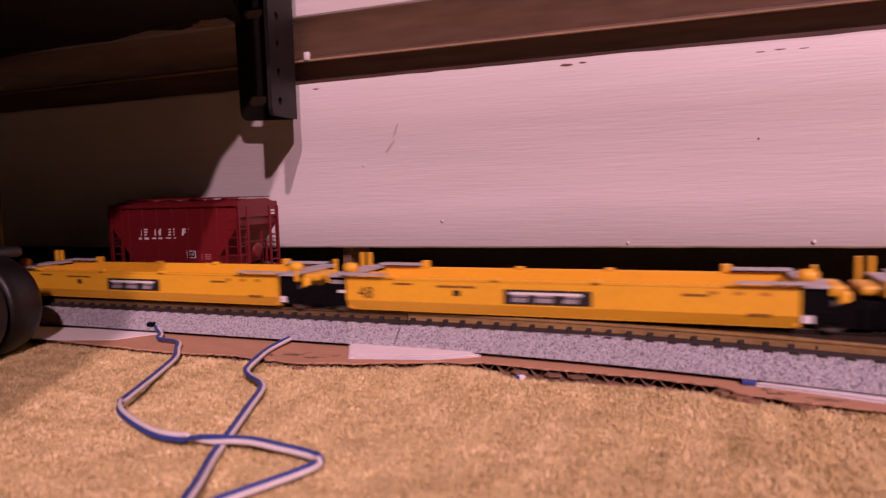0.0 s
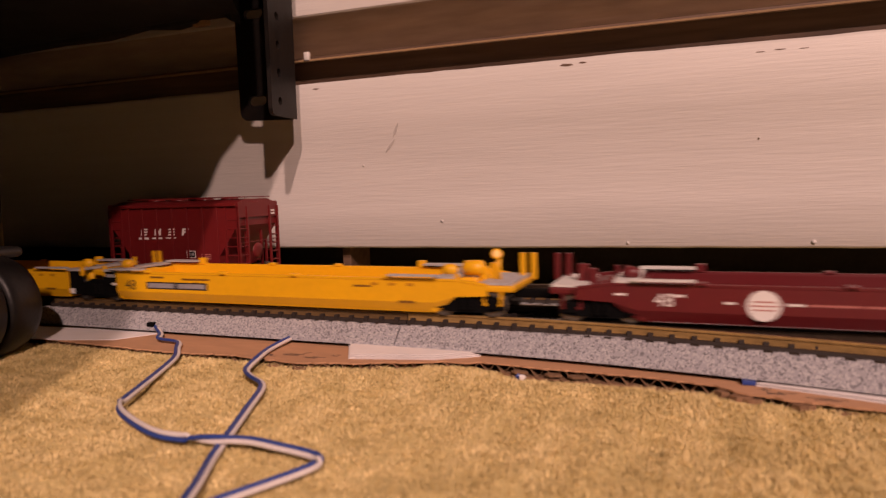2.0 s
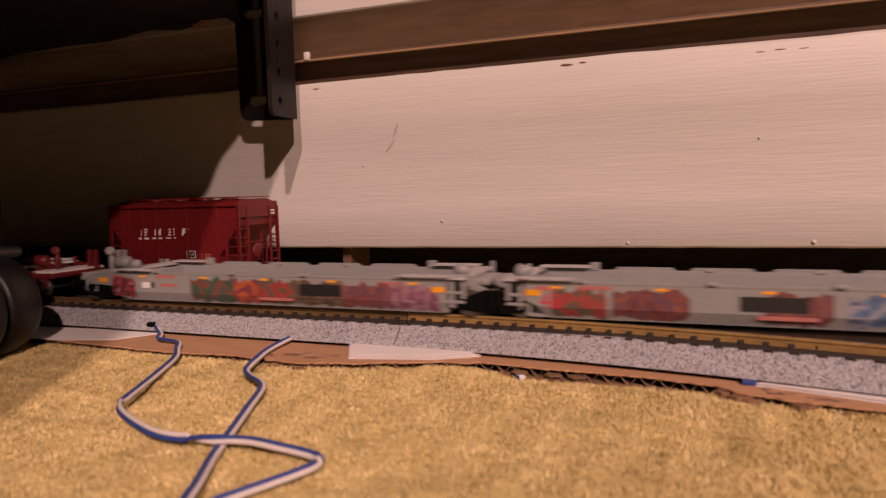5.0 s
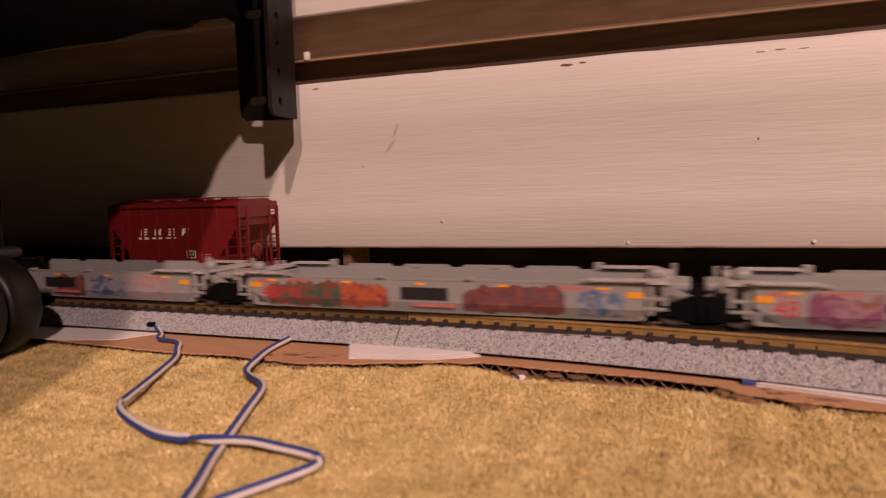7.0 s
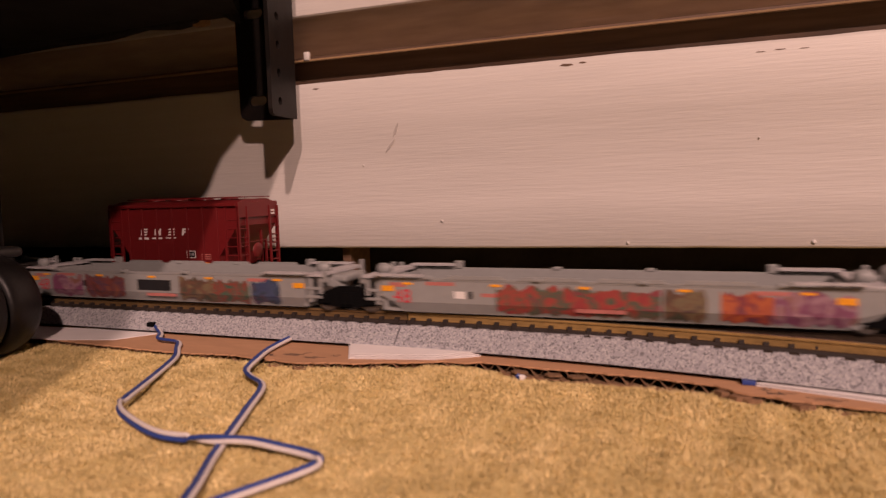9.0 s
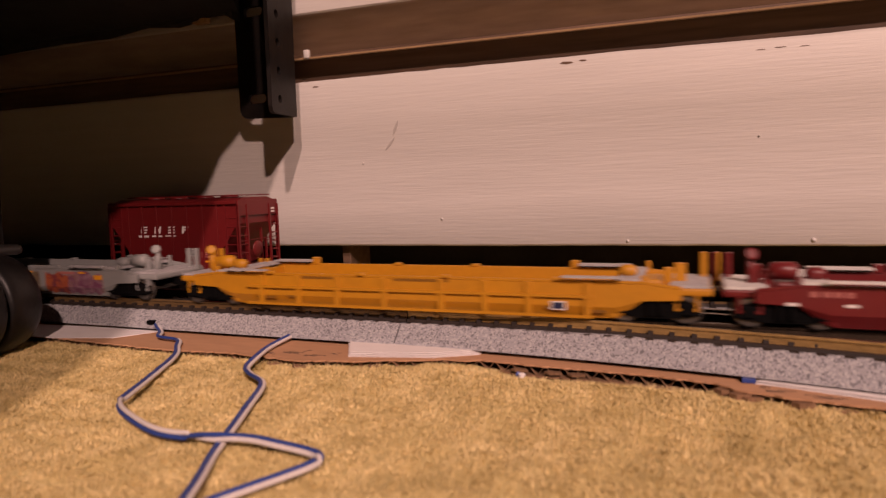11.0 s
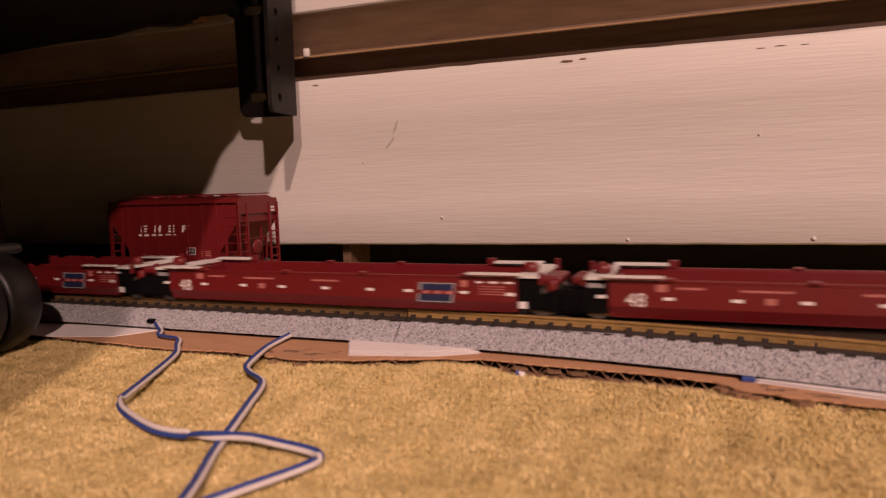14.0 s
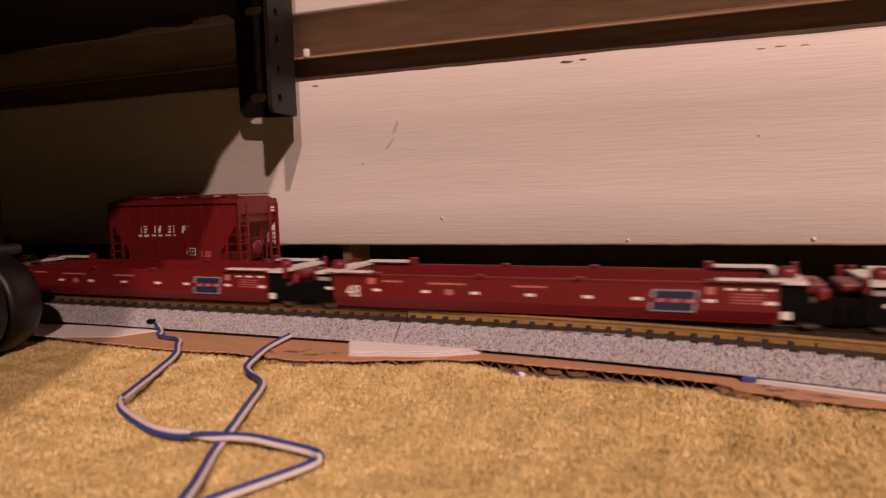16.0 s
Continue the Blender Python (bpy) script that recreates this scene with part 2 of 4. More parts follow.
def carpet():
    """Cut-pile carpet: an uneven ground with short upright fibres in clumps."""
    rng = np.random.default_rng(4)
    x0, x1, y0, y1 = -140.0, 100.0, -112.0, -16.0

    def height(x, y):
        return 0.55 * np.sin(x * 0.21 + 1.3 * np.sin(y * 0.13)) * np.sin(y * 0.24 + 0.8 * np.sin(x * 0.11)) + 0.35 * np.sin(x * 0.63 + y * 0.41) * np.sin(y * 0.71 - x * 0.33)

    def dip(x, y):
        return 1.0 * np.clip((y + 24) / 3.5, 0, 1) * np.clip((x - 8) / 8, 0, 1) * np.clip((53 - x) / 4, 0, 1)

    nx, ny = 200, 90
    gx, gy = np.meshgrid(np.linspace(x0, x1, nx), np.linspace(y0, -17.0, ny), indexing="ij")
    near = np.clip((-22 - gy) / 14, 0, 1)
    gz = 0.85 + 0.4 * (1 - near) + (0.35 + 0.65 * near) * height(gx, gy) * 0.8
    gz -= dip(gx, gy)
    co = np.stack([gx, gy, gz], -1).reshape(-1, 3) * MM
    i = np.arange((nx - 1) * (ny - 1))
    a = (i // (ny - 1)) * ny + i % (ny - 1)
    me = bpy.data.meshes.new("carpet_pile_ground")
    me.from_pydata(co.tolist(), [], np.stack([a, a + ny, a + ny + 1, a + 1], 1).tolist())
    me.materials.append(M_CARPET)
    for p in me.polygons:
        p.use_smooth = True
    tagged(new("ground", me), "uneven backing of a tan cut-pile carpet", "carpet", kind="structure")

    n = 430000
    x = rng.uniform(x0, x1, n)
    y = y0 + (y1 - y0) * rng.uniform(0, 1, n)
    # clumps: fibres lean towards the tuft they belong to
    tx, ty = np.round(x / 1.9 + 0.25 * np.sin(y)) * 1.9, np.round(y / 1.9 + 0.25 * np.sin(x * 0.7)) * 1.9
    near = np.clip((-22 - y) / 14, 0, 1)
    base = 0.75 + 0.5 * (1 - near) + (0.35 + 0.65 * near) * height(x, y) * 0.8
    base = base - dip(x, y)
    ln = rng.uniform(0.25, 0.8, n)
    lx, ly = (tx - x) * 0.5 + rng.normal(0, 0.38, n), (ty - y) * 0.5 + rng.normal(0, 0.38, n)
    edge = np.where(x < -8, -25.6, np.where(x < 0, -23.4, np.where(x < 15, -19.2, np.where(x < 50, -20.4, -26.2))))
    keep = y < edge - rng.uniform(-1.2, 0.6, n)
    th = rng.uniform(0, math.pi, n)
    w = rng.uniform(0.06, 0.13, n)
    dx, dy = np.cos(th) * w, np.sin(th) * w
    ex, ey, ez = x + lx, y + ly, base + ln
    v = np.stack([np.stack([x - dx, y - dy, base], 1), np.stack([x + dx, y + dy, base], 1),
                  np.stack([ex, ey, ez], 1)], 1)[keep]
    k = len(v)
    o = np.arange(k) * 3
    tris = np.stack([o, o + 1, o + 2], 1)
    me = bpy.data.meshes.new("carpet_fibres")
    me.from_pydata((v.reshape(-1, 3) * MM).tolist(), [], tris.tolist())
    m = mat("tan_carpet_fibre", (0.86, 0.71, 0.37), 0.85, scale=120, spec=0.15, col2=(0.54, 0.43, 0.185))
    N, L = m.node_tree.nodes, m.node_tree.links
    geo, mr, mx = N.new("ShaderNodeNewGeometry"), N.new("ShaderNodeMapRange"), N.new("ShaderNodeMix")
    mr.inputs["To Min"].default_value, mr.inputs["To Max"].default_value = 0.78, 1.2
    mx.data_type, mx.blend_type = "RGBA", "MULTIPLY"
    mx.inputs["Factor"].default_value = 1.0
    L.new(geo.outputs["Random Per Island"], mr.inputs[0])
    ramp = [q for q in N if q.type == "VALTORGB"][0]
    L.new(ramp.outputs[0], mx.inputs["A"]), L.new(mr.outputs[0], mx.inputs["B"])
    L.new(mx.outputs["Result"], N["Principled BSDF"].inputs["Base Color"])
    me.materials.append(m)
    tagged(new("carpet_pile", me), "fuzzy tan cut-pile carpet fibres", "carpet", kind="stuff")


carpet()


# ---- painted board behind the tracks ----
def heater():
    """A low painted panel with a slot and a moulding above it, a gap to the floor below."""
    root = thing("baseboard", "brush-painted off-white panel on short feet with a dark slot above", "baseboard", kind="structure")
    root.matrix_basis = pose(0, 0.05937, 0, 0, 0, 1.99)
    bm = BM()
    xs = [-420 + i * 6 for i in range(121)]
    prev = None
    for x in xs:
        j = 0.35 * noise.noise((x * 0.02, 1, 0)) + 0.22 * noise.noise((x * 0.15, 3, 0))
        k = 0.4 * noise.noise((x * 0.015, 7, 0)) + 0.18 * noise.noise((x * 0.11, 9, 0))
        # The crease near z 53 stands in for a soft shadow line.
        prof = [(0.6, 16.2 + k), (0.0, 16.9 + k), (0.1, 30), (0.25, 52.5), (0.0, 53.6), (0.0, 68.6 + j), (0.5, 69.7 + j), (3.0, 69.9 + j), (7.0, 69.6), (7.0, 16.4)]
        ring = [bm.verts.new((x, y, z)) for y, z in prof]
        if prev:
            for i in range(len(ring)):
                bm.faces.new((prev[i], prev[(i + 1) % len(ring)], ring[(i + 1) % len(ring)], ring[i]))
        prev = ring
    part("front_panel", bm, M_WHITE, root, "off-white panel with brush strokes and chipped edge", True)
    bm = BM()
    box(bm, -420, 300, 9.0, 12, 66, 80)
    part("slot_back", bm, M_BROWNW, root, "bare brown wood at the back of the slot")
    bm = BM()
    prism(bm, [(2.4, 77.0), (1.8, 77.15), (1.7, 77.6), (3.0, 77.9), (18, 81.6), (18, 80.6)], "x", -420, 300)
    part("slot_edge", bm, M_SLAT, root, "thin yellow-brown edge above the slot")
    bm = BM()
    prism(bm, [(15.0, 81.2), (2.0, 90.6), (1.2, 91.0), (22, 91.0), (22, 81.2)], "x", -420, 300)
    part("moulding", bm, M_WHITE_SHADE, root, "moulding, the shade on its sloping underside put into the paint")
    bm = BM()
    prism(bm, [(1.2, 91.0), (0.7, 91.5), (0.6, 140), (22, 140), (22, 91.0)], "x", -420, 300)
    part("upper_board", bm, M_WHITE, root, "off-white upper board")
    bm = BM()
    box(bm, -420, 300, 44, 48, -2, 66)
    part("cavity_back", bm, M_DARKV, root, "near-black sheet added to deepen the shade in the gap")
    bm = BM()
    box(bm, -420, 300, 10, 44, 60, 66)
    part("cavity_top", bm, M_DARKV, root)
    for x in (-63.5, 190, -330):
        bm = BM()
        box(bm, x, x + 3, 5, 20, -1, 18, 0.3)
        part("foot", bm, M_BROWNW, root)
    # chips, drips and marks in the paint
    for x, z, w, h, r in ((12.5, 67.9, 4.0, 0.5, 4), (17.0, 68.2, 2.2, 0.35, 0), (62, 66.8, 2.4, 0.16, 0), (66.5, 67.0, 3.0, 0.18, 0), (72, 66.8, 2.4, 0.14, 0), (-68, 67.6, 2.5, 0.3, 3)):
        bm = BM()
        prism(bm, [(x - w / 2, z), (x - w / 4, z + h), (x + w / 3, z + h * 0.7), (x + w / 2, z - h * 0.1), (x, z - h * 0.6)], "y", -0.06, 0.25)
        part("paint_chip", bm, M_BROWNW, root)
    for x, z, r in ((-26.0, 24.5, 0.4), (75, 17.8, 0.6), (29, 17.6, 0.45), (-52, 42.5, 0.22), (62, 45, 0.22)):
        bm = BM()
        lathe(bm, [(r, 0.3), (r * 0.9, -0.02), (r * 0.5, -0.12)], Matrix.Translation((x, 0.05, z)) @ pose(0, 0, 0, -90, 0, 0) @ Matrix.Scale(-1, 4, (0, 0, 1)), 12)
        part("paint_blob", bm, M_WHITE, root, smooth=True)
    m_smudge = mat("grey_smudge", (0.46, 0.43, 0.40), 0.6, var=0.25, scale=300)
    for x, z, a in ((-40.5, 53.0, 0.35), (-42.5, 48.2, 0.62)):
        bm = BM()
        pts = [(x + math.sin(a) * t * 3 + 0.55 * (1 - t * t) * s, z + math.cos(a) * t * 2.6) for t, s in ((-1, 1), (-0.3, 1), (0.4, 1), (1, 1), (0.4, -1), (-0.3, -1))]
        prism(bm, pts, "y", -0.03, 0.3)
        part("smudge", bm, m_smudge, root)
    bm = BM()
    box(bm, -72.6, -70.6, 0.8, 2.4, 77.2, 80.0, 0.4)
    part("paint_lump", bm, M_WHITE, root, smooth=True)


heater()


# ---- bed above ----
def bed():
    root = thing("bed", "dark bed base with black dust-cover cloth, seen from below", "bed")
    bm = BM()
    # Unseen outline shaped to throw the shadow edges; its last step dims the carpet.
    prism(bm, [(-84, 41), (-75.2, 27), (-54.4, 12.5), (-55.2, 5.0), (-54.2, -6.0), (-46.7, -22.6), (-44, -60), (-44, -160), (6, -166), (6, -1200), (-1000, -1200), (-1000, 41)], "z", 89, 300)
    part("base", bm, M_FABRIC, root)
    bm = BM()
    pts = [(-320, 88), (-193, 87.2), (-160, 88.0), (-138, 87.4), (-121, 89.0), (-108, 87.6), (-99, 88.4), (-96.5, 91.0), (-90, 90.0), (-84.4, 86.6), (-84.0, 150), (-320, 150)]
    prism(bm, pts, "y", 38, 42)
    part("rear_rail", bm, M_FABRIC, root, "black rear rail with ragged cloth edge")
    bm = BM()
    box(bm, -101.5, -96.2, 40.2, 42.6, 87.6, 89.4, 0.3)
    part("slat_end", bm, M_SLAT, root, "end of a pine slat")
    br = thing("bed_bracket", "black steel angle bracket with slots, hanging by the panel", "bracket")
    slot = [(-83.4 + sx * 2.0 + 1.5 * math.cos(t), 63.9 + 1.5 * math.sin(t)) for sx, a in ((1, -90), (-1, 90)) for t in [radians(a + k * 22.5) for k in range(9)]]
    high = [(x, z + 27) for x, z in slot]
    bm = holed([(-91.0, 140), (-90.2, 60.4), (-89.6, 58.9), (-88.2, 58.0), (-71.0, 57.3), (-70.2, 57.6), (-69.4, 140)], [slot, high], 1.3)
    bm.transform(Matrix.Translation((0, 47.0, 0)))
    part("back_flange", bm, M_BLACKM, br)
    # the side flange stands out towards the room, a hole every eight millimetres or so
    rings = [[(11.8 + 1.25 * math.cos(t), z + 1.25 * math.sin(t)) for t in [2 * math.pi * k / 16 for k in range(16)]] for z in (61.2, 69.3, 77.4, 85.5, 95.0)]
    bm = holed([(0.2, 140), (0.2, 57.2), (15.4, 56.7), (16.8, 57.2), (17.3, 58.6), (17.3, 140)], rings, 1.2)
    bm.transform(Matrix.Translation((-70.1, 47.0, 0)) @ pose(0, 0, 0, 0, 0, -79.7))
    part("side_flange", bm, M_BLACKM, br)
    bm = BM()
    rod(bm, (-73.6, 44.9, 83), (-73.6, 47.0, 83), 1.7, 6)
    part("bolt_head", bm, M_BLACKM, br)


bed()


def caster():
    root = thing("caster_wheel", "black rubber caster wheel standing on the carpet", "caster")
    m = Matrix.Translation((-95.0, -36.5, 11.6)) @ pose(0, 0, 0, 90, 0, 0) @ pose(0, 0, 0, 0, 14, 0)
    for prof, tag in (([(9.3, 3.2), (10.4, 3.0), (11.0, 2.4), (11.35, 1.0), (11.4, -1.0), (11.2, -3.6), (10.6, -5.4), (9.4, -6.8), (7.6, -7.5), (5.0, -7.6)], "matt black tyre with a rounded shoulder"),
                      ([(9.3, 3.8), (10.6, 4.1), (11.15, 5.0), (11.35, 8.4), (11.4, 12.0), (11.2, 14.4), (10.2, 16.6), (7.6, 17.9)], "matt black tyre beside a narrow groove")):
        bm = BM()
        lathe(bm, prof, m, 64)
        part("tyre", bm, M_RUBBER, root, tag, True)
    bm = BM()
    lathe(bm, [(4.0, -7.9), (9.25, -6.0), (9.25, 16.4), (4.0, 18.1)], m, 48)
    part("hub", bm, M_RUBBER2, root, "dark hub inside the twin tyres", True)
    bm = BM()
    rod(bm, (-106, -27, 14), (-106, -27, 90), 4.0, 24)
    part("stem", bm, M_BLACKM, root, "", True)
    bm = BM()
    box(bm, -114, -92.5, -43, -27, 21.6, 24.0, 1.0)
    part("cover", bm, M_RUBBER2, root, "plastic cover over the wheel", True)


caster()


# ---- track ----
PITCH, RAILTOP, BED = 3.582, 8.8, 3.2


def tie_mesh():
    bm = BM()
    box(bm, -0.75, 0.75, -10.25, 10.25, 5.9, 6.6, 0.1)
    for k in (-1, 1):
        box(bm, -0.42, 0.42, min(k * 7.0, k * 7.95), max(k * 7.0, k * 7.95), 6.5, 7.7)
        box(bm, -0.5, 0.5, min(k * 5.4, k * 6.4), max(k * 5.4, k * 6.4), 6.5, 7.25)
    bm.transform(Matrix.Scale(MM, 4))
    me = bpy.data.meshes.new("tie")
    bmesh.ops.recalc_face_normals(bm, faces=bm.faces[:])
    bm.to_mesh(me)
    bm.free()
    me.materials.append(M_TIE)
    return me


TIE = tie_mesh()


def tab_mesh(k):
    bm = BM()
    prism(bm, [(k * 10.85, 6.2), (k * 10.45, 6.8), (k * 10.1, 6.9), (k * 9.6, 6.8), (k * 9.2, 6.45), (k * 9.2, 6.2)], "x", -1.1, 1.1)
    bm.transform(Matrix.Scale(MM, 4))
    me = bpy.data.meshes.new("ballast_tab")
    bmesh.ops.recalc_face_normals(bm, faces=bm.faces[:])
    bm.to_mesh(me)
    bm.free()
    me.materials.append(M_BALLAST)
    return me


TABS = [tab_mesh(-1), tab_mesh(1)]


JOINT, RADIUS = -8.6, 381.0


def path(d):
    """The turnout's curved leg after d millimetres: x, y and heading."""
    a = max(0.0, d - JOINT) / RADIUS
    return (JOINT + RADIUS * math.sin(a), -RADIUS * (1 - math.cos(a)), -a) if a else (d, 0.0, 0.0)


def strip(pts, x0, x1, bends):
    """A profile of (y, z) drawn from x0 to x1, along the line where it bends."""
    bm = bmesh.new()
    n = max(1, math.ceil((x1 - x0) / 4)) if bends else 1
    prev = None
    for i in range(n + 1):
        d = x0 + (x1 - x0) * i / n
        x, y, a = path(d) if bends else (d, 0, 0)
        ring = [bm.verts.new((x - p * math.sin(a), y + p * math.cos(a), z)) for p, z in pts]
        if prev:
            for k in range(len(ring)):
                bm.faces.new((prev[k], prev[(k + 1) % len(ring)], ring[(k + 1) % len(ring)], ring[k]))
        else:
            bm.faces.new(ring)
        prev = ring
    bm.faces.new(prev)
    return bm


RAIL = [(-0.45, 7.1), (-0.25, 7.2), (-0.25, 8.25), (-0.48, 8.35), (-0.48, 8.7), (-0.4, RAILTOP), (0.4, RAILTOP), (0.48, 8.7), (0.48, 8.35), (0.25, 8.25), (0.25, 7.2), (0.45, 7.1)]


def lay_rail(x0, x1, y, bends, root, paint=M_RAILSIDE):
    part("rail", strip([(y + p, z) for p, z in RAIL], x0, x1, bends), paint, root, "brown to brassy metal rail")
    # One unbroken dark strip runs along the rail's foot.
    part("rail_base", strip([(y - 1.05, 6.45), (y - 0.95, 7.0), (y - 0.4, 7.15), (y + 0.4, 7.15), (y + 0.95, 7.0), (y + 1.05, 6.45)], x0, x1, bends), M_TIE, root, "continuous dark strip under the rail")
    top = [(y - 0.36, RAILTOP - 0.02), (y - 0.36, RAILTOP + 0.03), (y + 0.36, RAILTOP + 0.03), (y + 0.36, RAILTOP - 0.02)]
    part("railhead", strip(top, x0, x1, bends), M_RAIL, root, "bright worn railhead")


def roadbed(x0, x1, bends, root, drop=0.0):
    profile = [(-14.0, BED), (-13.7, 3.7), (-10.62, 6.55), (-10.2, 6.72), (-9.9, 6.2), (9.9, 6.2), (10.2, 6.72), (10.62, 6.55), (13.7, 3.7), (14.0, BED), (12.4, BED), (9.5, 5.4), (-9.5, 5.4), (-12.4, BED)]
    part("roadbed", strip([(y, z - drop) for y, z in profile], x0 + 0.18, x1 - 0.18, bends), M_BALLAST, root, "grey speckled plastic roadbed")


def lay_ties(x0, x1, root, leg=False):
    """Ties and the ballast tabs between them; on a turnout they reach out under the curved leg."""
    n0, n1 = math.ceil((x0 + 0.9) / PITCH), math.floor((x1 - 0.9) / PITCH)

    def place(x):
        out = path(x)[1] if leg else 0.0
        return pose(x * MM, out / 2 * MM, 0) @ Matrix.Diagonal((1, (20.5 - out) / 20.5, 1, 1))
    for n in range(n0, n1 + 1):
        share("tie", TIE, root, place(n * PITCH))
        if n < n1:
            for me in TABS:
                share("ballast_tab", me, root, place((n + 0.5) * PITCH))


def track(x0, x1, yc, label):
    root = thing("track_section", label, "model track", "model track sections")
    root.matrix_basis = pose(0, yc * MM, 0)
    roadbed(x0, x1, False, root)
    lay_rail(x0 + 0.15, x1 - 0.15, -6.7, False, root)
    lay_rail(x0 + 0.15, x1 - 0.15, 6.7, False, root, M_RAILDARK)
    lay_ties(x0, x1, root)
    return root


def turnout(x0, x1):
    """A straight line with a leg that curves off towards the room."""
    root = thing("track_turnout", "grey model railway turnout with a curved leg", "model track", "model track sections")
    roadbed(x0, x1, False, root, 0.06)
    roadbed(x0, x1, True, root)
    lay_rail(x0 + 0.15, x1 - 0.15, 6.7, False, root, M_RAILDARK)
    lay_rail(x0 + 0.15, x1 - 0.15, -6.7, True, root, M_BRASS)
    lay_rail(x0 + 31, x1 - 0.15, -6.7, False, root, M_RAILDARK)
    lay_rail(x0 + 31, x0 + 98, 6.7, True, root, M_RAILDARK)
    lay_ties(x0, x1, root, True)
    # Black block added where it is simply dark beneath the train.
    bm = BM()
    box(bm, 68, 92, -3.4, -1.2, 6.6, 8.6, 0.2)
    part("guard_plate", bm, M_BLK, root, "black block added for the dark under the train")


first = track(-190, JOINT, 0, "grey model railway track on a moulded roadbed")
turnout(JOINT, 124)
track(-190, -20, 30, "second model track carrying the parked hopper")
track(-20, 120, 30, "second model track behind the moving train")


def far_track(x0, x1):
    """The line beyond the viewed stretch, laid on a strip of cardboard."""
    root = thing("track_section", "grey model railway track running on along the wall", "model track", "model track sections")
    part("roadbed", strip([(-14.0, 2.4), (-10.6, 6.5), (10.6, 6.5), (14.0, 2.4)], x0 + 0.2, x1 - 0.2, False), M_BALLAST, root, "grey speckled plastic roadbed")
    for k in (-6.7, 6.7):
        part("rail", strip([(k - 0.45, 6.5), (k - 0.45, RAILTOP), (k + 0.45, RAILTOP), (k + 0.45, 6.5)], x0 + 0.2, x1 - 0.2, False), M_RAILSIDE, root, "brown to brassy metal rail")
    bm = BM()
    for n in range(math.ceil((x0 + 1) / PITCH), math.floor((x1 - 1) / PITCH) + 1):
        box(bm, n * PITCH - 0.75, n * PITCH + 0.75, -10.2, 10.2, 6.2, 6.65)
    tagged(part("ties", bm, M_TIE, root, "rows of dark brown ties"), kind="stuff")
    base = thing("cardboard_sheet", "long strip of brown cardboard under the track", "cardboard")
    bm = BM()
    box(bm, x0, x1, -26, 20, -1.0, 2.4, 0.2)
    part("liner", bm, M_KRAFT, base)


far_track(-1560, -190)
far_track(124, 1560)
# No slot is cut here; a black block gives its shade.
bm = BM()
box(bm, -72.6, -70.6, -13.5, -10.5, 3.9, 4.9, 0.1)
part("wire_slot", bm, M_BLK, first, "black block for the shade of the slot where the wire leaves")


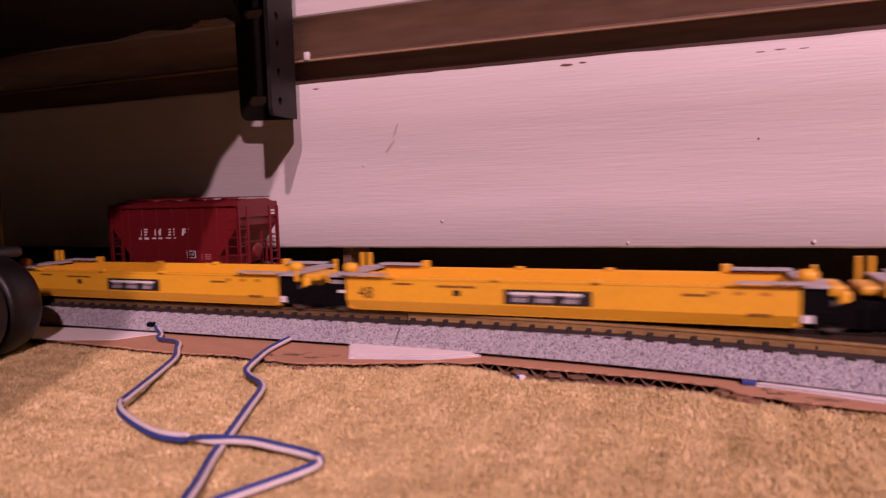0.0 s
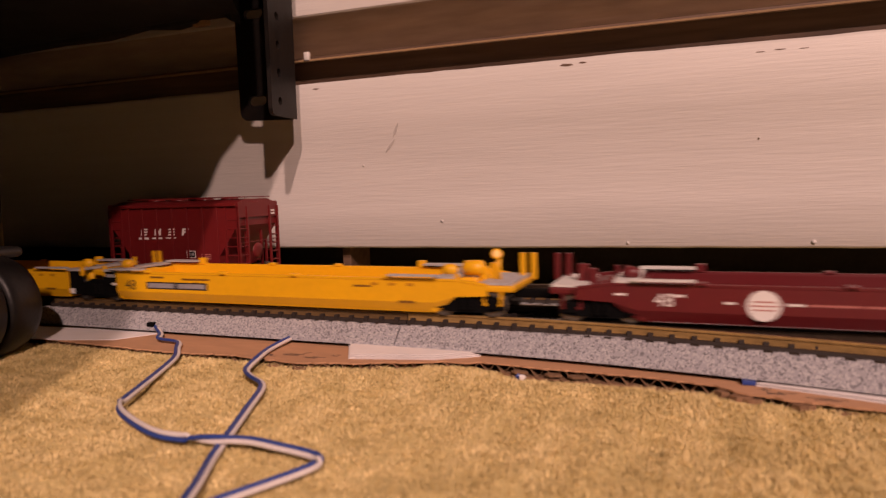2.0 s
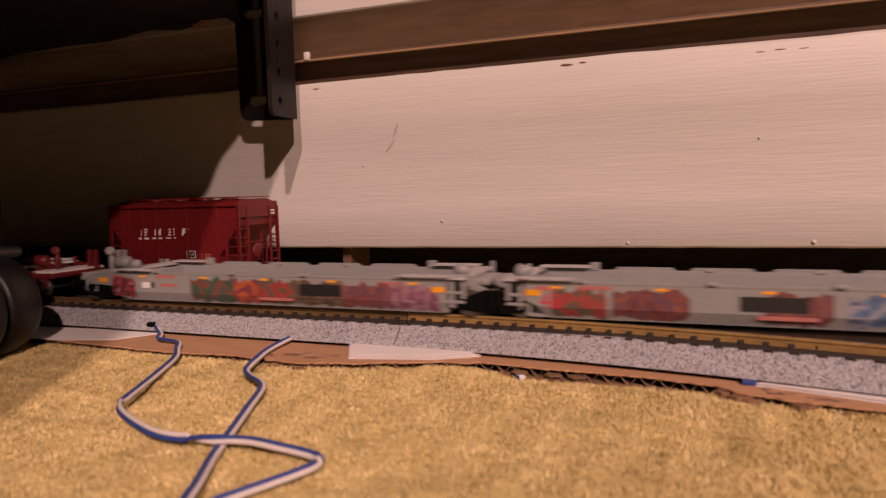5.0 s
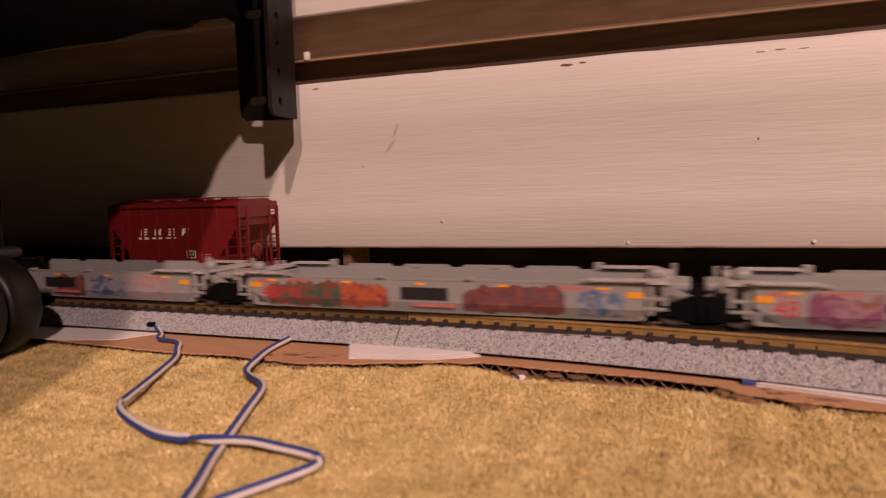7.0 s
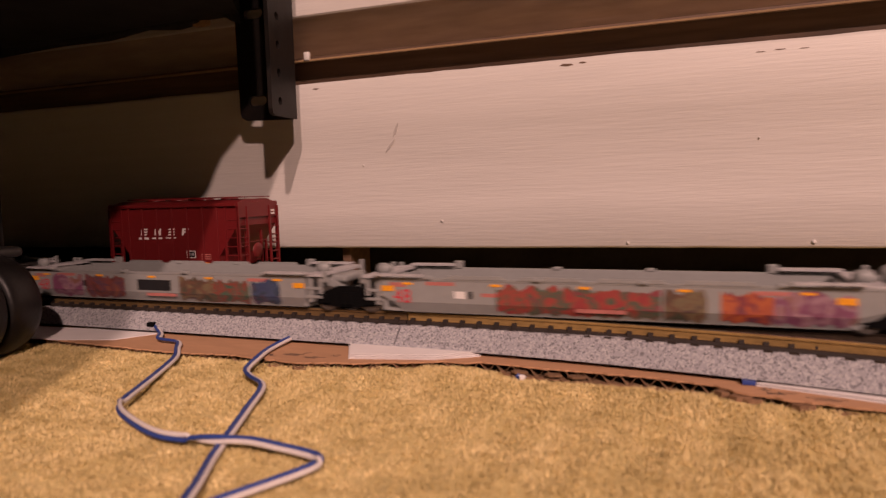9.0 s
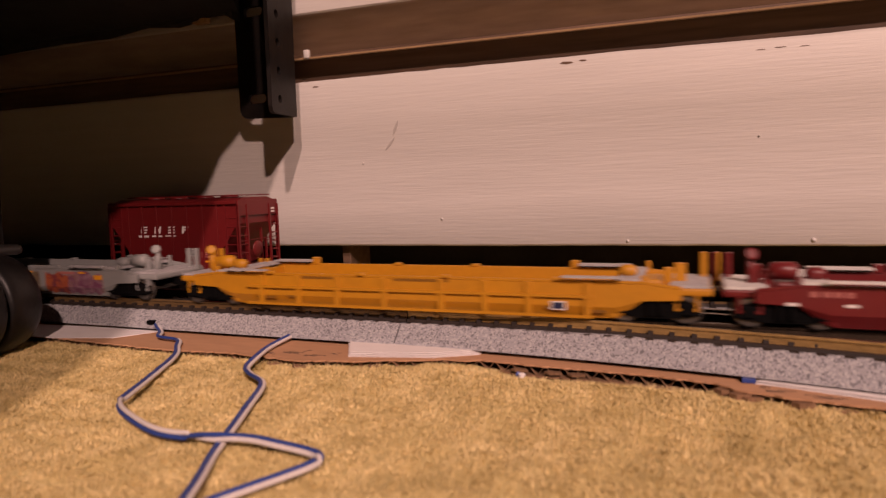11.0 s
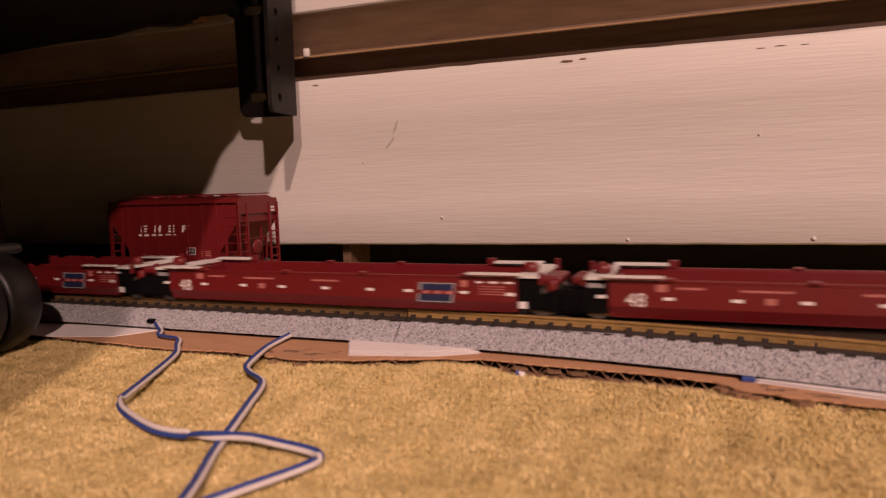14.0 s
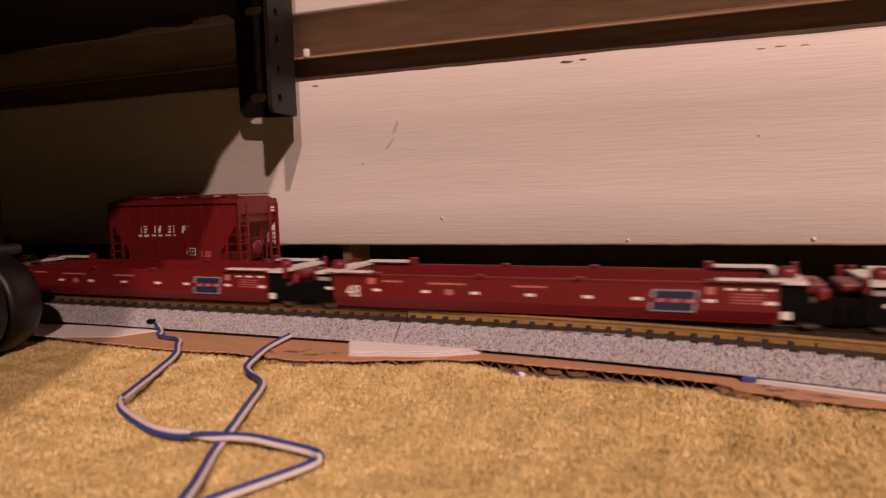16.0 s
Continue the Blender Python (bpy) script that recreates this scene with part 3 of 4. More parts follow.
# ---- cardboard and paper under the track ----
def cardboard():
    root = thing("cardboard_sheet", "torn brown corrugated cardboard under the track", "cardboard")
    rng = random.Random(5)
    anchors = [(-120, -24), (-90, -24.5), (-70, -25.5), (-53, -26.6), (-38, -25.2), (-23, -26.9), (-12, -24.4), (2, -19.6), (11, -17.6), (20, -18.6), (31, -18.9), (40, -19.6), (50, -21.4), (52.4, -24), (59, -25.8), (70, -26.8), (110, -28.4)]

    def edge(x):
        for (xa, ya), (xb, yb) in zip(anchors, anchors[1:]):
            if xa <= x <= xb:
                return ya + (yb - ya) * (x - xa) / (xb - xa)
        return -25
    xs = [-118 + i * 0.9 for i in range(246)]
    front = [(x, edge(x) + rng.uniform(-0.35, 0.35) + 0.5 * noise.noise((x * 0.2, 0, 0))) for x in xs]
    bm = BM()
    prism(bm, front + [(103, 46), (-118, 46)], "z", 2.1, 2.4)
    part("top_liner", bm, M_KRAFT, root, "brown kraft liner")
    bm = BM()
    prism(bm, [(x, y - 0.5 + rng.uniform(-0.5, 0.4)) for x, y in front] + [(103, 46), (-118, 46)], "z", 0.4, 0.65)
    part("bottom_liner", bm, M_KRAFTD, root, "frayed lower liner")
    bm = BM()
    step, prev = 0.4, None
    n = int(215 / step)
    for i in range(n):
        x = -116 + i * step
        z = 1.37 + 0.70 * math.sin(2 * math.pi * x / 3.1)
        y = edge(x) + 0.35 + 0.3 * noise.noise((x * 0.3, 4, 0))
        cur = [bm.verts.new(q) for q in ((x, y, z - 0.06), (x, y, z + 0.06), (x, y + 9, z + 0.06), (x, y + 9, z - 0.06))]
        if prev:
            for j in range(4):
                bm.faces.new((prev[j], prev[(j + 1) % 4], cur[(j + 1) % 4], cur[j]))
        prev = cur
    part("fluting", bm, M_KRAFTD, root, "wavy corrugated fluting")
    # black marks printed on the liner
    for x, y, w in ((-27, -22.5, 5.0), (-21, -23.4, 4.0), (-17.5, -21.0, 1.3), (-31, -23.9, 2.0), (58.5, -23.6, 3.6), (64, -24.9, 5), (57.0, -22.0, 1.8), (-24, -20.6, 1.0)):
        for k in range(3):
            bm = BM()
            a = x + rng.uniform(-1, 1)
            box(bm, a - w * 0.35, a + w * 0.35, y + k * 0.5 - 0.1, y + k * 0.5 + 0.12, 2.39, 2.42)
            part("printed_mark", bm, M_INK, root, "unreadable black print")
    # torn tufts of paper along the edge
    for x in (-28, -22, -8, 18, 24, 28, 51, 53, 54.5, 61, 66):
        bm = BM()
        y = edge(x)
        prism(bm, [(x - 1.6, y - 0.1), (x - 0.6, y - 0.9), (x + 0.4, y - 0.6), (x + 1.5, y - 0.2), (x + 0.8, y + 1.2), (x - 0.8, y + 1.0)], "z", 1.1, 1.45 + 0.5 * (x % 2))
        part("torn_flap", bm, M_KRAFTD, root)


cardboard()


def paper(pts, layers, z0, label, gap=0.34, name="paper_stack"):
    root = thing(name, label, "paper", "folded paper under the track")
    rng = random.Random(len(pts) + layers)
    for i in range(layers):
        bm = BM()
        j = [(x + rng.uniform(-0.25, 0.25), y + (0.0 if i == layers - 1 else rng.uniform(-0.3, 0.2)) - 0.25 * (layers - 1 - i)) for x, y in pts]
        prism(bm, j, "z", z0 + i * gap, z0 + i * gap + 0.12)
        part("paper_sheet", bm, M_PAPER, root)


paper([(-19.4, -11.9), (-14.0, -21.6), (2.0, -18.0), (9.0, -13.4), (9.4, -11.9)], 4, 2.44, "small stack of folded white paper under the roadbed", 0.24)
paper([(-112, -14.5), (-112, -25.6), (-88, -25.0), (-74, -21.4), (-68.5, -12.8), (-72, -12)], 1, 2.44, "torn sheet of white paper beside the track")
paper([(55.2, -19.9), (60.2, -21.2), (65.3, -22.4), (72.0, -24.2), (100, -33.0), (100, -26.0), (60, -16)], 2, 2.44, "white paper strip with a blue tip under the roadbed", 0.3)
tip = bpy.data.objects["paper_stack.002"]
bm = BM()
box(bm, 53.4, 55.3, -20.3, -17.2, 2.46, 3.15, 0.08)
part("blue_tip", bm, M_BLUE, tip, "blue end of the strip")


def scrap(x, y):
    """A tiny crumpled bit of foil and paper on the carpet."""
    root = thing("paper_scrap", "tiny crumpled scrap of grey-blue paper on the carpet", "scrap")
    rng = random.Random(3)
    for mt, dx in ((M_BLUE, 0.0), (M_PAPER, 0.7)):
        bm = BM()
        lathe(bm, [(0.15, 0), (0.55, 0.2), (0.6, 0.5), (0.3, 0.9)], Matrix.Translation((x + dx, y, 1.1)) @ pose(0, 0, 0, 40, 30, 10), 7)
        for v in bm.verts:
            v.co += Vector((rng.uniform(-0.2, 0.2), rng.uniform(-0.2, 0.2), rng.uniform(-0.15, 0.15)))
        part("crumple", bm, mt, root)


scrap(18.4, -21.6)


# ---- feeder wires ----
def wire(pts, label, twists):
    """Two strands side by side, as the flat cable lies."""
    root = thing("feeder_wire", label, "wire", "track feeder wires")
    P = [Vector((x, y, z)) for x, y, z in pts]
    smooth = []
    for i in range(len(P) - 1):
        p0, p1, p2, p3 = P[max(i - 1, 0)], P[i], P[i + 1], P[min(i + 2, len(P) - 1)]
        for k in range(8):
            t = k / 8
            smooth.append(0.5 * ((2 * p1) + (p2 - p0) * t + (2 * p0 - 5 * p1 + 4 * p2 - p3) * t * t + (3 * p1 - p0 - 3 * p2 + p3) * t ** 3))
    smooth.append(P[-1])
    for s, mt, nm in ((1, M_BLUE, "blue_strand"), (-1, M_WIREW, "white_strand")):
        bm = BM()
        prev = None
        for i, c in enumerate(smooth):
            t = (smooth[min(i + 2, len(smooth) - 1)] - smooth[max(i - 2, 0)]).normalized()
            flat_side = Vector((-t.y, t.x, 0)).normalized()
            turn = sum(math.pi * min(1, max(0, (i / 8 - k) / 0.8)) for k in twists)
            turn += 0.4 * math.cos(turn) - (1.5 if twists and 8.6 < i / 8 < 11.75 else 0)
            c2 = c + s * 0.31 * (-flat_side * math.cos(turn) + Vector((0, 0, 1)) * math.sin(turn))
            q = t.to_track_quat("Z", "Y").to_matrix()
            ring = [bm.verts.new(c2 + q @ Vector((0.34 * math.cos(a), 0.34 * math.sin(a), 0))) for a in [2 * math.pi * j / 12 for j in range(12)]]
            if prev:
                d = min(range(12), key=lambda o: (ring[o].co - prev[0].co).length)
                ring = ring[d:] + ring[:d]
                for j in range(12):
                    bm.faces.new((prev[j], prev[(j + 1) % 12], ring[(j + 1) % 12], ring[j]))
            else:
                bm.faces.new(ring)
            prev = ring
        bm.faces.new(prev)
        part(nm, bm, mt, root, "", True)


wire([(-71.5, -10.5, 4.2), (-70.0, -13.0, 3.9), (-65.4, -16.5, 3.3), (-62.0, -20.2, 3.2), (-55.6, -21.7, 3.2), (-52.0, -25.6, 3.0), (-47.7, -30.8, 2.6), (-42, -41.8, 2.4), (-36.8, -52.2, 2.4), (-34.6, -55.9, 2.4), (-29.1, -59.5, 2.4), (-19.5, -63.4, 2.4),
      (-12.1, -63.2, 2.5), (-5.6, -62.8, 2.9), (-1, -62.9, 2.7), (4.0, -63.2, 2.4), (5.9, -64.6, 2.4), (5.6, -67.4, 2.4), (1.7, -75.6, 2.4), (-1.5, -83.0, 2.4), (-8, -96, 2.4)],
     "blue and white twin feeder wire bent over the carpet", (11.75, 15.6))
wire([(-32.6, -9.5, 3.7), (-33.0, -13.0, 3.5), (-32.2, -21.5, 3.2), (-30.4, -27.5, 3.1), (-28.3, -33.8, 2.6), (-24.9, -37.2, 2.5), (-19.3, -41.4, 2.5), (-14.6, -51.2, 2.3), (-10.4, -61.0, 1.9), (-8.2, -66.1, 1.7), (-3.5, -74.3, 2.2), (-0.6, -81, 2.4), (4, -96, 2.4)],
     "blue and white twin feeder wire running under the other", ())


# ---- rolling stock ----
def wheelset(x, parent):
    bm = BM()
    for s in (-1, 1):
        m = Matrix.Translation((x, s * 6.7, RAILTOP + 2.35)) @ pose(0, 0, 0, 90, 0, 0)
        lathe(bm, [(2.75, -0.1 - 0.45 * s), (2.75, 0.25 - 0.45 * s), (2.35, 0.3 - 0.45 * s), (2.35, 0.95 - 0.45 * s), (1.2, 0.97 - 0.45 * s)], m, 24)
    rod(bm, (x, -6.7, RAILTOP + 2.35), (x, 6.7, RAILTOP + 2.35), 0.5)
    part("wheelset", bm, M_STEEL, parent, "dark worn metal wheels")


def bogie(x, root):
    """A truck: two side frames, a bolster and two wheelsets."""
    bm = BM()
    box(bm, x - 2, x + 2, -7.7, 7.7, 11.0, 13.4)
    tr = part("truck", bm, M_BLK, root, "black plastic truck")
    for s in (-1, 1):
        bm = BM()
        prism(bm, [(x - 7.6, 10.2), (x - 5.6, 9.9), (x - 2.6, 9.6), (x + 2.6, 9.6), (x + 5.6, 9.9), (x + 7.6, 10.2), (x + 7.4, 12.2), (x + 5.2, 12.9), (x + 2.4, 14.0), (x - 2.4, 14.0), (x - 5.2, 12.9), (x - 7.4, 12.2)], "y", 7.7 * s, 8.5 * s)
        part("side_frame", bm, M_BLK, tr)
        for d in (-5.4, 5.4):
            bm = BM()
            box(bm, x + d - 1.1, x + d + 1.1, 8.5 * s, 8.9 * s, 10.3, 12.3, 0.2)
            part("axle_box", bm, M_BLK, tr)
        bm = BM()
        rod(bm, (x - 0.9, 8.6 * s, 10.2), (x - 0.9, 8.6 * s, 12.8), 0.55)
        rod(bm, (x + 0.9, 8.6 * s, 10.2), (x + 0.9, 8.6 * s, 12.8), 0.55)
        part("spring", bm, M_BLK, tr)
    wheelset(x - 5.2, tr)
    wheelset(x + 5.2, tr)


def side(bm, st, s, thick=0.55):
    """A car side from stations (x, bottom, top): upright above, drawn in below."""
    prev = None
    for x, zb, zt in st:
        zm = max(11.4, zb + 0.02)
        def yo(z):
            return 9.4 - max(0, 11.4 - z) * 0.5
        pr = [(yo(zb), zb), (yo(zm), zm), (9.4, zt - 0.55), (9.5, zt - 0.45), (9.5, zt), (8.9, zt), (9.4 - thick, zt - 0.5), (yo(zm) - thick, zm), (yo(zb) - thick, zb)]
        ring = [bm.verts.new((x, s * y, z)) for y, z in pr]
        n = len(ring)
        if prev:
            for i in range(n):
                bm.faces.new((prev[i], prev[(i + 1) % n], ring[(i + 1) % n], ring[i]))
        else:
            bm.faces.new(ring)
        prev = ring
    bm.faces.new(prev)


def flat(name, x0, x1, z0, z1, mt, parent, y=-9.4, skew=0.0, out=0.04):
    """A painted patch on the car side that faces the room."""
    bm = BM()
    prism(bm, [(x0, z0), (x1, z0), (x1 + skew, z1), (x0 + skew, z1)], "y", y - out, y + 0.05)
    return part(name, bm, mt, parent)


def blob(x0, x1, z0, z1, mt, parent, seed, out=0.05):
    """A sprayed patch with an uneven outline; drawn in below with the car side."""
    rng = random.Random(seed)
    n = 14
    up = [(x0 + (x1 - x0) * i / n, z1 - (z1 - z0) * rng.uniform(0, 0.24) * (1 if 0 < i < n else 1.8)) for i in range(n + 1)]
    dn = [(x0 + (x1 - x0) * i / n, z0 + (z1 - z0) * rng.uniform(0, 0.14) * (1 if 0 < i < n else 1.8)) for i in range(n + 1)]
    bm = BM()

    def yo(z):
        return -9.4 - out + max(0, 11.4 - z) * 0.5
    for i in range(n):
        cols = []
        for (xa, za), (xb, zb) in ((dn[i], up[i]), (dn[i + 1], up[i + 1])):
            cols.append([(xa, za), (xa, min(max(11.4, za + 0.01), zb - 0.01)), (xb, zb)])
        for k in range(2):
            q = [cols[0][k], cols[1][k], cols[1][k + 1], cols[0][k + 1]]
            f0 = [bm.verts.new((x, yo(z), z)) for x, z in q]
            bm.faces.new(f0)
    bmesh.ops.remove_doubles(bm, verts=bm.verts[:], dist=0.004)
    bmesh.ops.solidify(bm, geom=bm.faces[:], thickness=0.04)
    return part("spray_patch", bm, mt, parent, "tangled sprayed graffiti")


H, ART, TOP = 42.0, 50.6, 16.25


def teeth(xa, xb, s, top, paint, wall):
    """The raised stretches along the top edge."""
    n = 4
    w = (xb - xa) / n
    for i in range(n):
        bm = BM()
        a = xa + i * w + 1.2
        prism(bm, [(a, top - 0.1), (a + 0.8, top + 0.6), (a + w - 3.2, top + 0.6), (a + w - 2.4, top - 0.1)], "y", s * 9.0, s * 9.65)
        part("raised_edge", bm, paint, wall)


def well_unit(paint, walk_mat, left, right, label, group, bogies=(1,), style="", brakes=(-1, 1), raised=(), tall=1.2):
    """One unit of a well car. left and right: 'art' for a shared truck, 'end' for a free end with coupler."""
    root = thing("well_car", label, "model railcar", group)
    st = []
    if left == "end":
        st += [(-H - 11.0, 13.0, 15.4), (-H - 4.5, 12.7, TOP), (-H, 9.2, TOP)]
    else:
        st += [(-H, 12.6, TOP), (-H + 2.2, 11.6, TOP), (-H + 4.6, 9.2, TOP)] if style == "cut" else [(-H, 9.7, TOP), (-H + 0.7, 9.2, TOP)]
    if right == "end":
        st += [(H, 9.2, TOP), (H + 4.5, 12.7, TOP), (H + 11.0, 13.0, 15.4)]
    else:
        st += [(H - 0.6, 9.2, TOP), (H, 9.4, TOP)]
    walls = {}
    for s in (-1, 1):
        bm = BM()
        side(bm, st, s)
        walls[s] = part("side_wall", bm, paint, root)
        if s in raised:
            teeth(-H + 13, H - 13, s, TOP, paint, walls[s])
        for x in (-31.6, -9.5, 9.5, 31.6):
            bm = BM()
            box(bm, x - 0.9, x + 0.9, s * 8.6, s * 10.0, TOP - 0.2, TOP + (1.5 if abs(x) > 20 and s > 0 else 0.45), 0.2)
            part("guide", bm, paint, walls[s])
    bm = BM()
    box(bm, -H, H, -8.4, 8.4, 9.3, 9.9)
    part("well_floor", bm, paint, root)
    for e, kind in ((-1, left), (1, right)):
        bm = BM()
        box(bm, min(e * H, e * (H - 1)), max(e * H, e * (H - 1)), -8.8, 8.8, 9.4, 15.6, 0.2)
        part("end_bulkhead", bm, paint, root)
        # walkway: along both edges and across the end
        for s in (-1, 1):
            bm = BM()
            box(bm, min(e * 32.5, e * (H + 1)), max(e * 32.5, e * (H + 1)), s * 8.5 - 0.75, s * 8.5 + 1.5 * (s > 0) - 1.5 * (s < 0) + 0.75 * s, TOP + 0.45, TOP + 0.8)
            part("side_walkway", bm, walk_mat, root, "pale walkway strip")
        bm = BM()
        box(bm, min(e * H, e * (H + 4.2)), max(e * H, e * (H + 4.2)), -9.4, 9.4, TOP - 0.2, TOP + 0.35)
        part("cross_walkway", bm, walk_mat, root, "pale cross walkway")
        bm = BM()
        box(bm, min(e * H, e * (H + 7.5)), max(e * H, e * (H + 7.5)), -4.6, 4.6, 14.3, 15.9, 0.5)
        part("end_beam", bm, paint, root)
        bm = BM()
        lathe(bm, [(0.6, -1.6), (1.1, -1.0), (1.2, 0), (1.1, 1.0), (0.6, 1.6)], Matrix.Translation((e * (H + 1.6), -4.2, TOP + 1.2)) @ pose(0, 0, 0, 0, 90, 0), 20)
        part("guide_cone", bm, paint, root, "", True)
        for dx, y, h in (((3.4, 8.2, tall), (5.4, 8.2, tall), (4.6, -8.6, 1.2)) if e < 0 else ((4.4, 8.2, 1.7), (4.6, -8.6, 0.9))):
            bm = BM()
            box(bm, e * (H + dx) - 0.42, e * (H + dx) + 0.42, y - 0.4, y + 0.4, TOP - 1.5, TOP + h, 0.15)
            part("post", bm, paint, root)
        if kind == "art" and paint is M_GREY:
            for dx, z0, z1, w in ((1.0, 10.4, 15.8, 0.5), (3.4, 12.2, 15.8, 0.45)):
                bm = BM()
                box(bm, e * (H + dx) - w, e * (H + dx) + w, -8.9, -8.2, z0, z1, 0.15)
                part("end_bracket", bm, paint, root)
            for z in (11.6, 13.4):
                bm = BM()
                box(bm, min(e * H, e * (H + 3.8)), max(e * H, e * (H + 3.8)), -9.0, -8.3, z - 0.3, z + 0.3, 0.1)
                part("end_step", bm, paint, root)
            bm = BM()
            prism(bm, [(e * (H + 0.5), 15.6), (e * (H + 4.0), 15.4), (e * (H + 8.2), 13.4), (e * (H + 8.2), 12.2), (e * (H + 4.0), 13.6), (e * (H + 0.5), 14.6)], "y", -6.6, -5.2)
            part("end_arm", bm, paint, root)
        elif kind == "art" and e < 0:
            bm = BM()
            box(bm, -H - 5.2, -H - 0.1, -8.9, -8.3, 9.9, 15.9, 0.1)
            plate = part("end_plate", bm, M_BLK, root, "black end plate")
            bm = BM()
            box(bm, -H - 3.8, -H - 0.9, -8.98, -8.85, 14.6, 15.4)
            part("data_plate", bm, M_LG, plate, "small pale data plate")
            bm = BM()
            box(bm, -H - 2.2, -H - 0.5, -8.98, -8.85, 12.7, 13.3)
            part("reflector", bm, M_LW, plate, "white reflector")
        elif kind == "art":
            bm = BM()
            box(bm, min(e * (H + 5.5), e * (H + 8.6)), max(e * (H + 5.5), e * (H + 7.4)), -8.3, -7.0, 12.4, 15.6, 0.5)
            part("side_bearing", bm, paint, root, "", True)
            bm = BM()
            box(bm, H + 0.1, H + 4.6, -8.8, -8.2, 9.9, 15.9, 0.1)
            plate = part("end_plate", bm, M_BLK, root, "black end plate")
            bm = BM()
            box(bm, H + 0.3, H + 1.9, -8.9, -8.75, 10.2, 11.5)
            part("reflector", bm, M_LW, plate, "white reflector")
        else:
            bm = BM()
            box(bm, min(e * (H + 4), e * (H + 16.0)), max(e * (H + 4), e * (H + 16.0)), -8.2, 8.2, 13.6, 15.0, 0.4)
            plat = part("end_platform", bm, paint, root)
            bm = BM()
            box(bm, min(e * (H + 9), e * (H + 15.6)), max(e * (H + 9), e * (H + 15.6)), -8.0, 8.0, 15.0, 15.5)
            part("deck", bm, walk_mat, plat, "pale end deck")
            bm = BM()
            x0 = e * (H + 11.8)
            for q in ((-1.9, -1.4, 11.4, 13.8), (1.4, 1.9, 11.4, 13.8), (-1.9, 1.9, 11.0, 11.5)):
                box(bm, x0 + q[0], x0 + q[1], -8.6, -7.6, q[2], q[3])
            part("step", bm, paint, plat, "open stirrup step")
            for dx, y, h, w in ((14.6, 4.6, 4.0, 0.55), (16.9, 4.6, 4.0, 0.55), (8.6, -3.2, 1.9, 0.8), (10.6, -2.0, 2.6, 1.0)):
                bm = BM()
                box(bm, e * (H + dx) - w, e * (H + dx) + w, y - 0.5, y + 0.5, 14.6, 16.2 + h, 0.2)
                part("stanchion", bm, paint, plat)
            bm = BM()
            box(bm, min(e * (H + 14), e * (H + 19.4)), max(e * (H + 14), e * (H + 19.4)), -1.2, 1.2, 11.6, 13.4, 0.3)
            part("coupler", bm, M_BLK, root, "black knuckle coupler")
            if e not in brakes:
                continue
            bm = BM()
            rod(bm, (e * (H + 11.4), -2.6, 15), (e * (H + 11.4), -2.6, 20.2), 0.55, 12)
            part("brake_column", bm, paint, plat, "", True)
            bm = BM()
            lathe(bm, [(0.65, -0.2), (1.05, -0.2), (1.15, 0), (1.05, 0.2), (0.65, 0.2)], Matrix.Translation((e * (H + 11.2), -3.0, 20.6)) @ pose(0, 0, 0, 70, 0, 25), 20)
            part("brake_wheel", bm, paint, plat, "round handbrake wheel", True)
            bm = BM()
            lathe(bm, [(0.8, -2.3), (1.5, -1.7), (1.6, 1.6), (1.0, 2.3)], Matrix.Translation((e * (H + 6.4), -3.4, 17.8)) @ pose(0, 0, 0, 0, 90, 0), 20)
            part("air_tank", bm, paint, plat, "rounded air tank", True)
    for e, kind in ((-1, left), (1, right)):
        if kind == "end":
            bogie(e * (H + 6.5), root)
        elif e in bogies:
            bogie(e * (ART + 1.2), root)
    return root, walls[-1]


def number(parent, x, z, size, mt):
    text_mesh("number", "48", size, Matrix.Translation((x * MM, -9.45 * MM, z * MM)) @ pose(0, 0, 0, 90, 0, 0), mt, parent)


def yellow_marks(w, logo, sign):
    number(w, -37.4, 11.9, 3.4, M_LB)
    for x, z, l, mt in ((-29, 15.0, 4, M_LD), (-17.6, 14.7, 8, M_LD), (26, 14.4, 4.2, M_LD), (36, 11.4, 3.6, M_LD)):
        flat("marking_bar", x - l / 2, x + l / 2, z - 0.22, z + 0.22, mt, w)
    flat("marking_box", -18.2, -16.7, 12.9, 14.0, M_LB, w)
    if logo:
        b = flat("logo", -7.9, 8.6, 11.7, 14.5, M_LB, w)
        for x0, x1, k in ((-6.4, -3.4, 0.5), (-1.9, 1.5, 0.3), (3.2, 6.0, 0.8)):
            flat("logo_block", x0, x1, 12.15, 14.05, M_LG, b, skew=k, out=0.1)
        flat("logo_band", -6.8, 6.9, 13.55, 14.05, M_LW, b, out=0.12)
        flat("logo_stripe", -6.6, 6.6, 13.0, 13.2, M_LB, b, out=0.14)
    if sign:
        b = flat("sign", -32.4, -14.2, 12.2, 13.9, M_LB, w)
        flat("sign_panel", -31.8, -23.8, 12.5, 13.6, M_LG, b, out=0.1)
        flat("sign_panel", -22.8, -14.8, 12.5, 13.6, M_LG, b, out=0.1)
    for x in (28, 32, 36):
        flat("dull_patch", x, x + 1.6, 14.6, 15.2, M_YEL2, w)


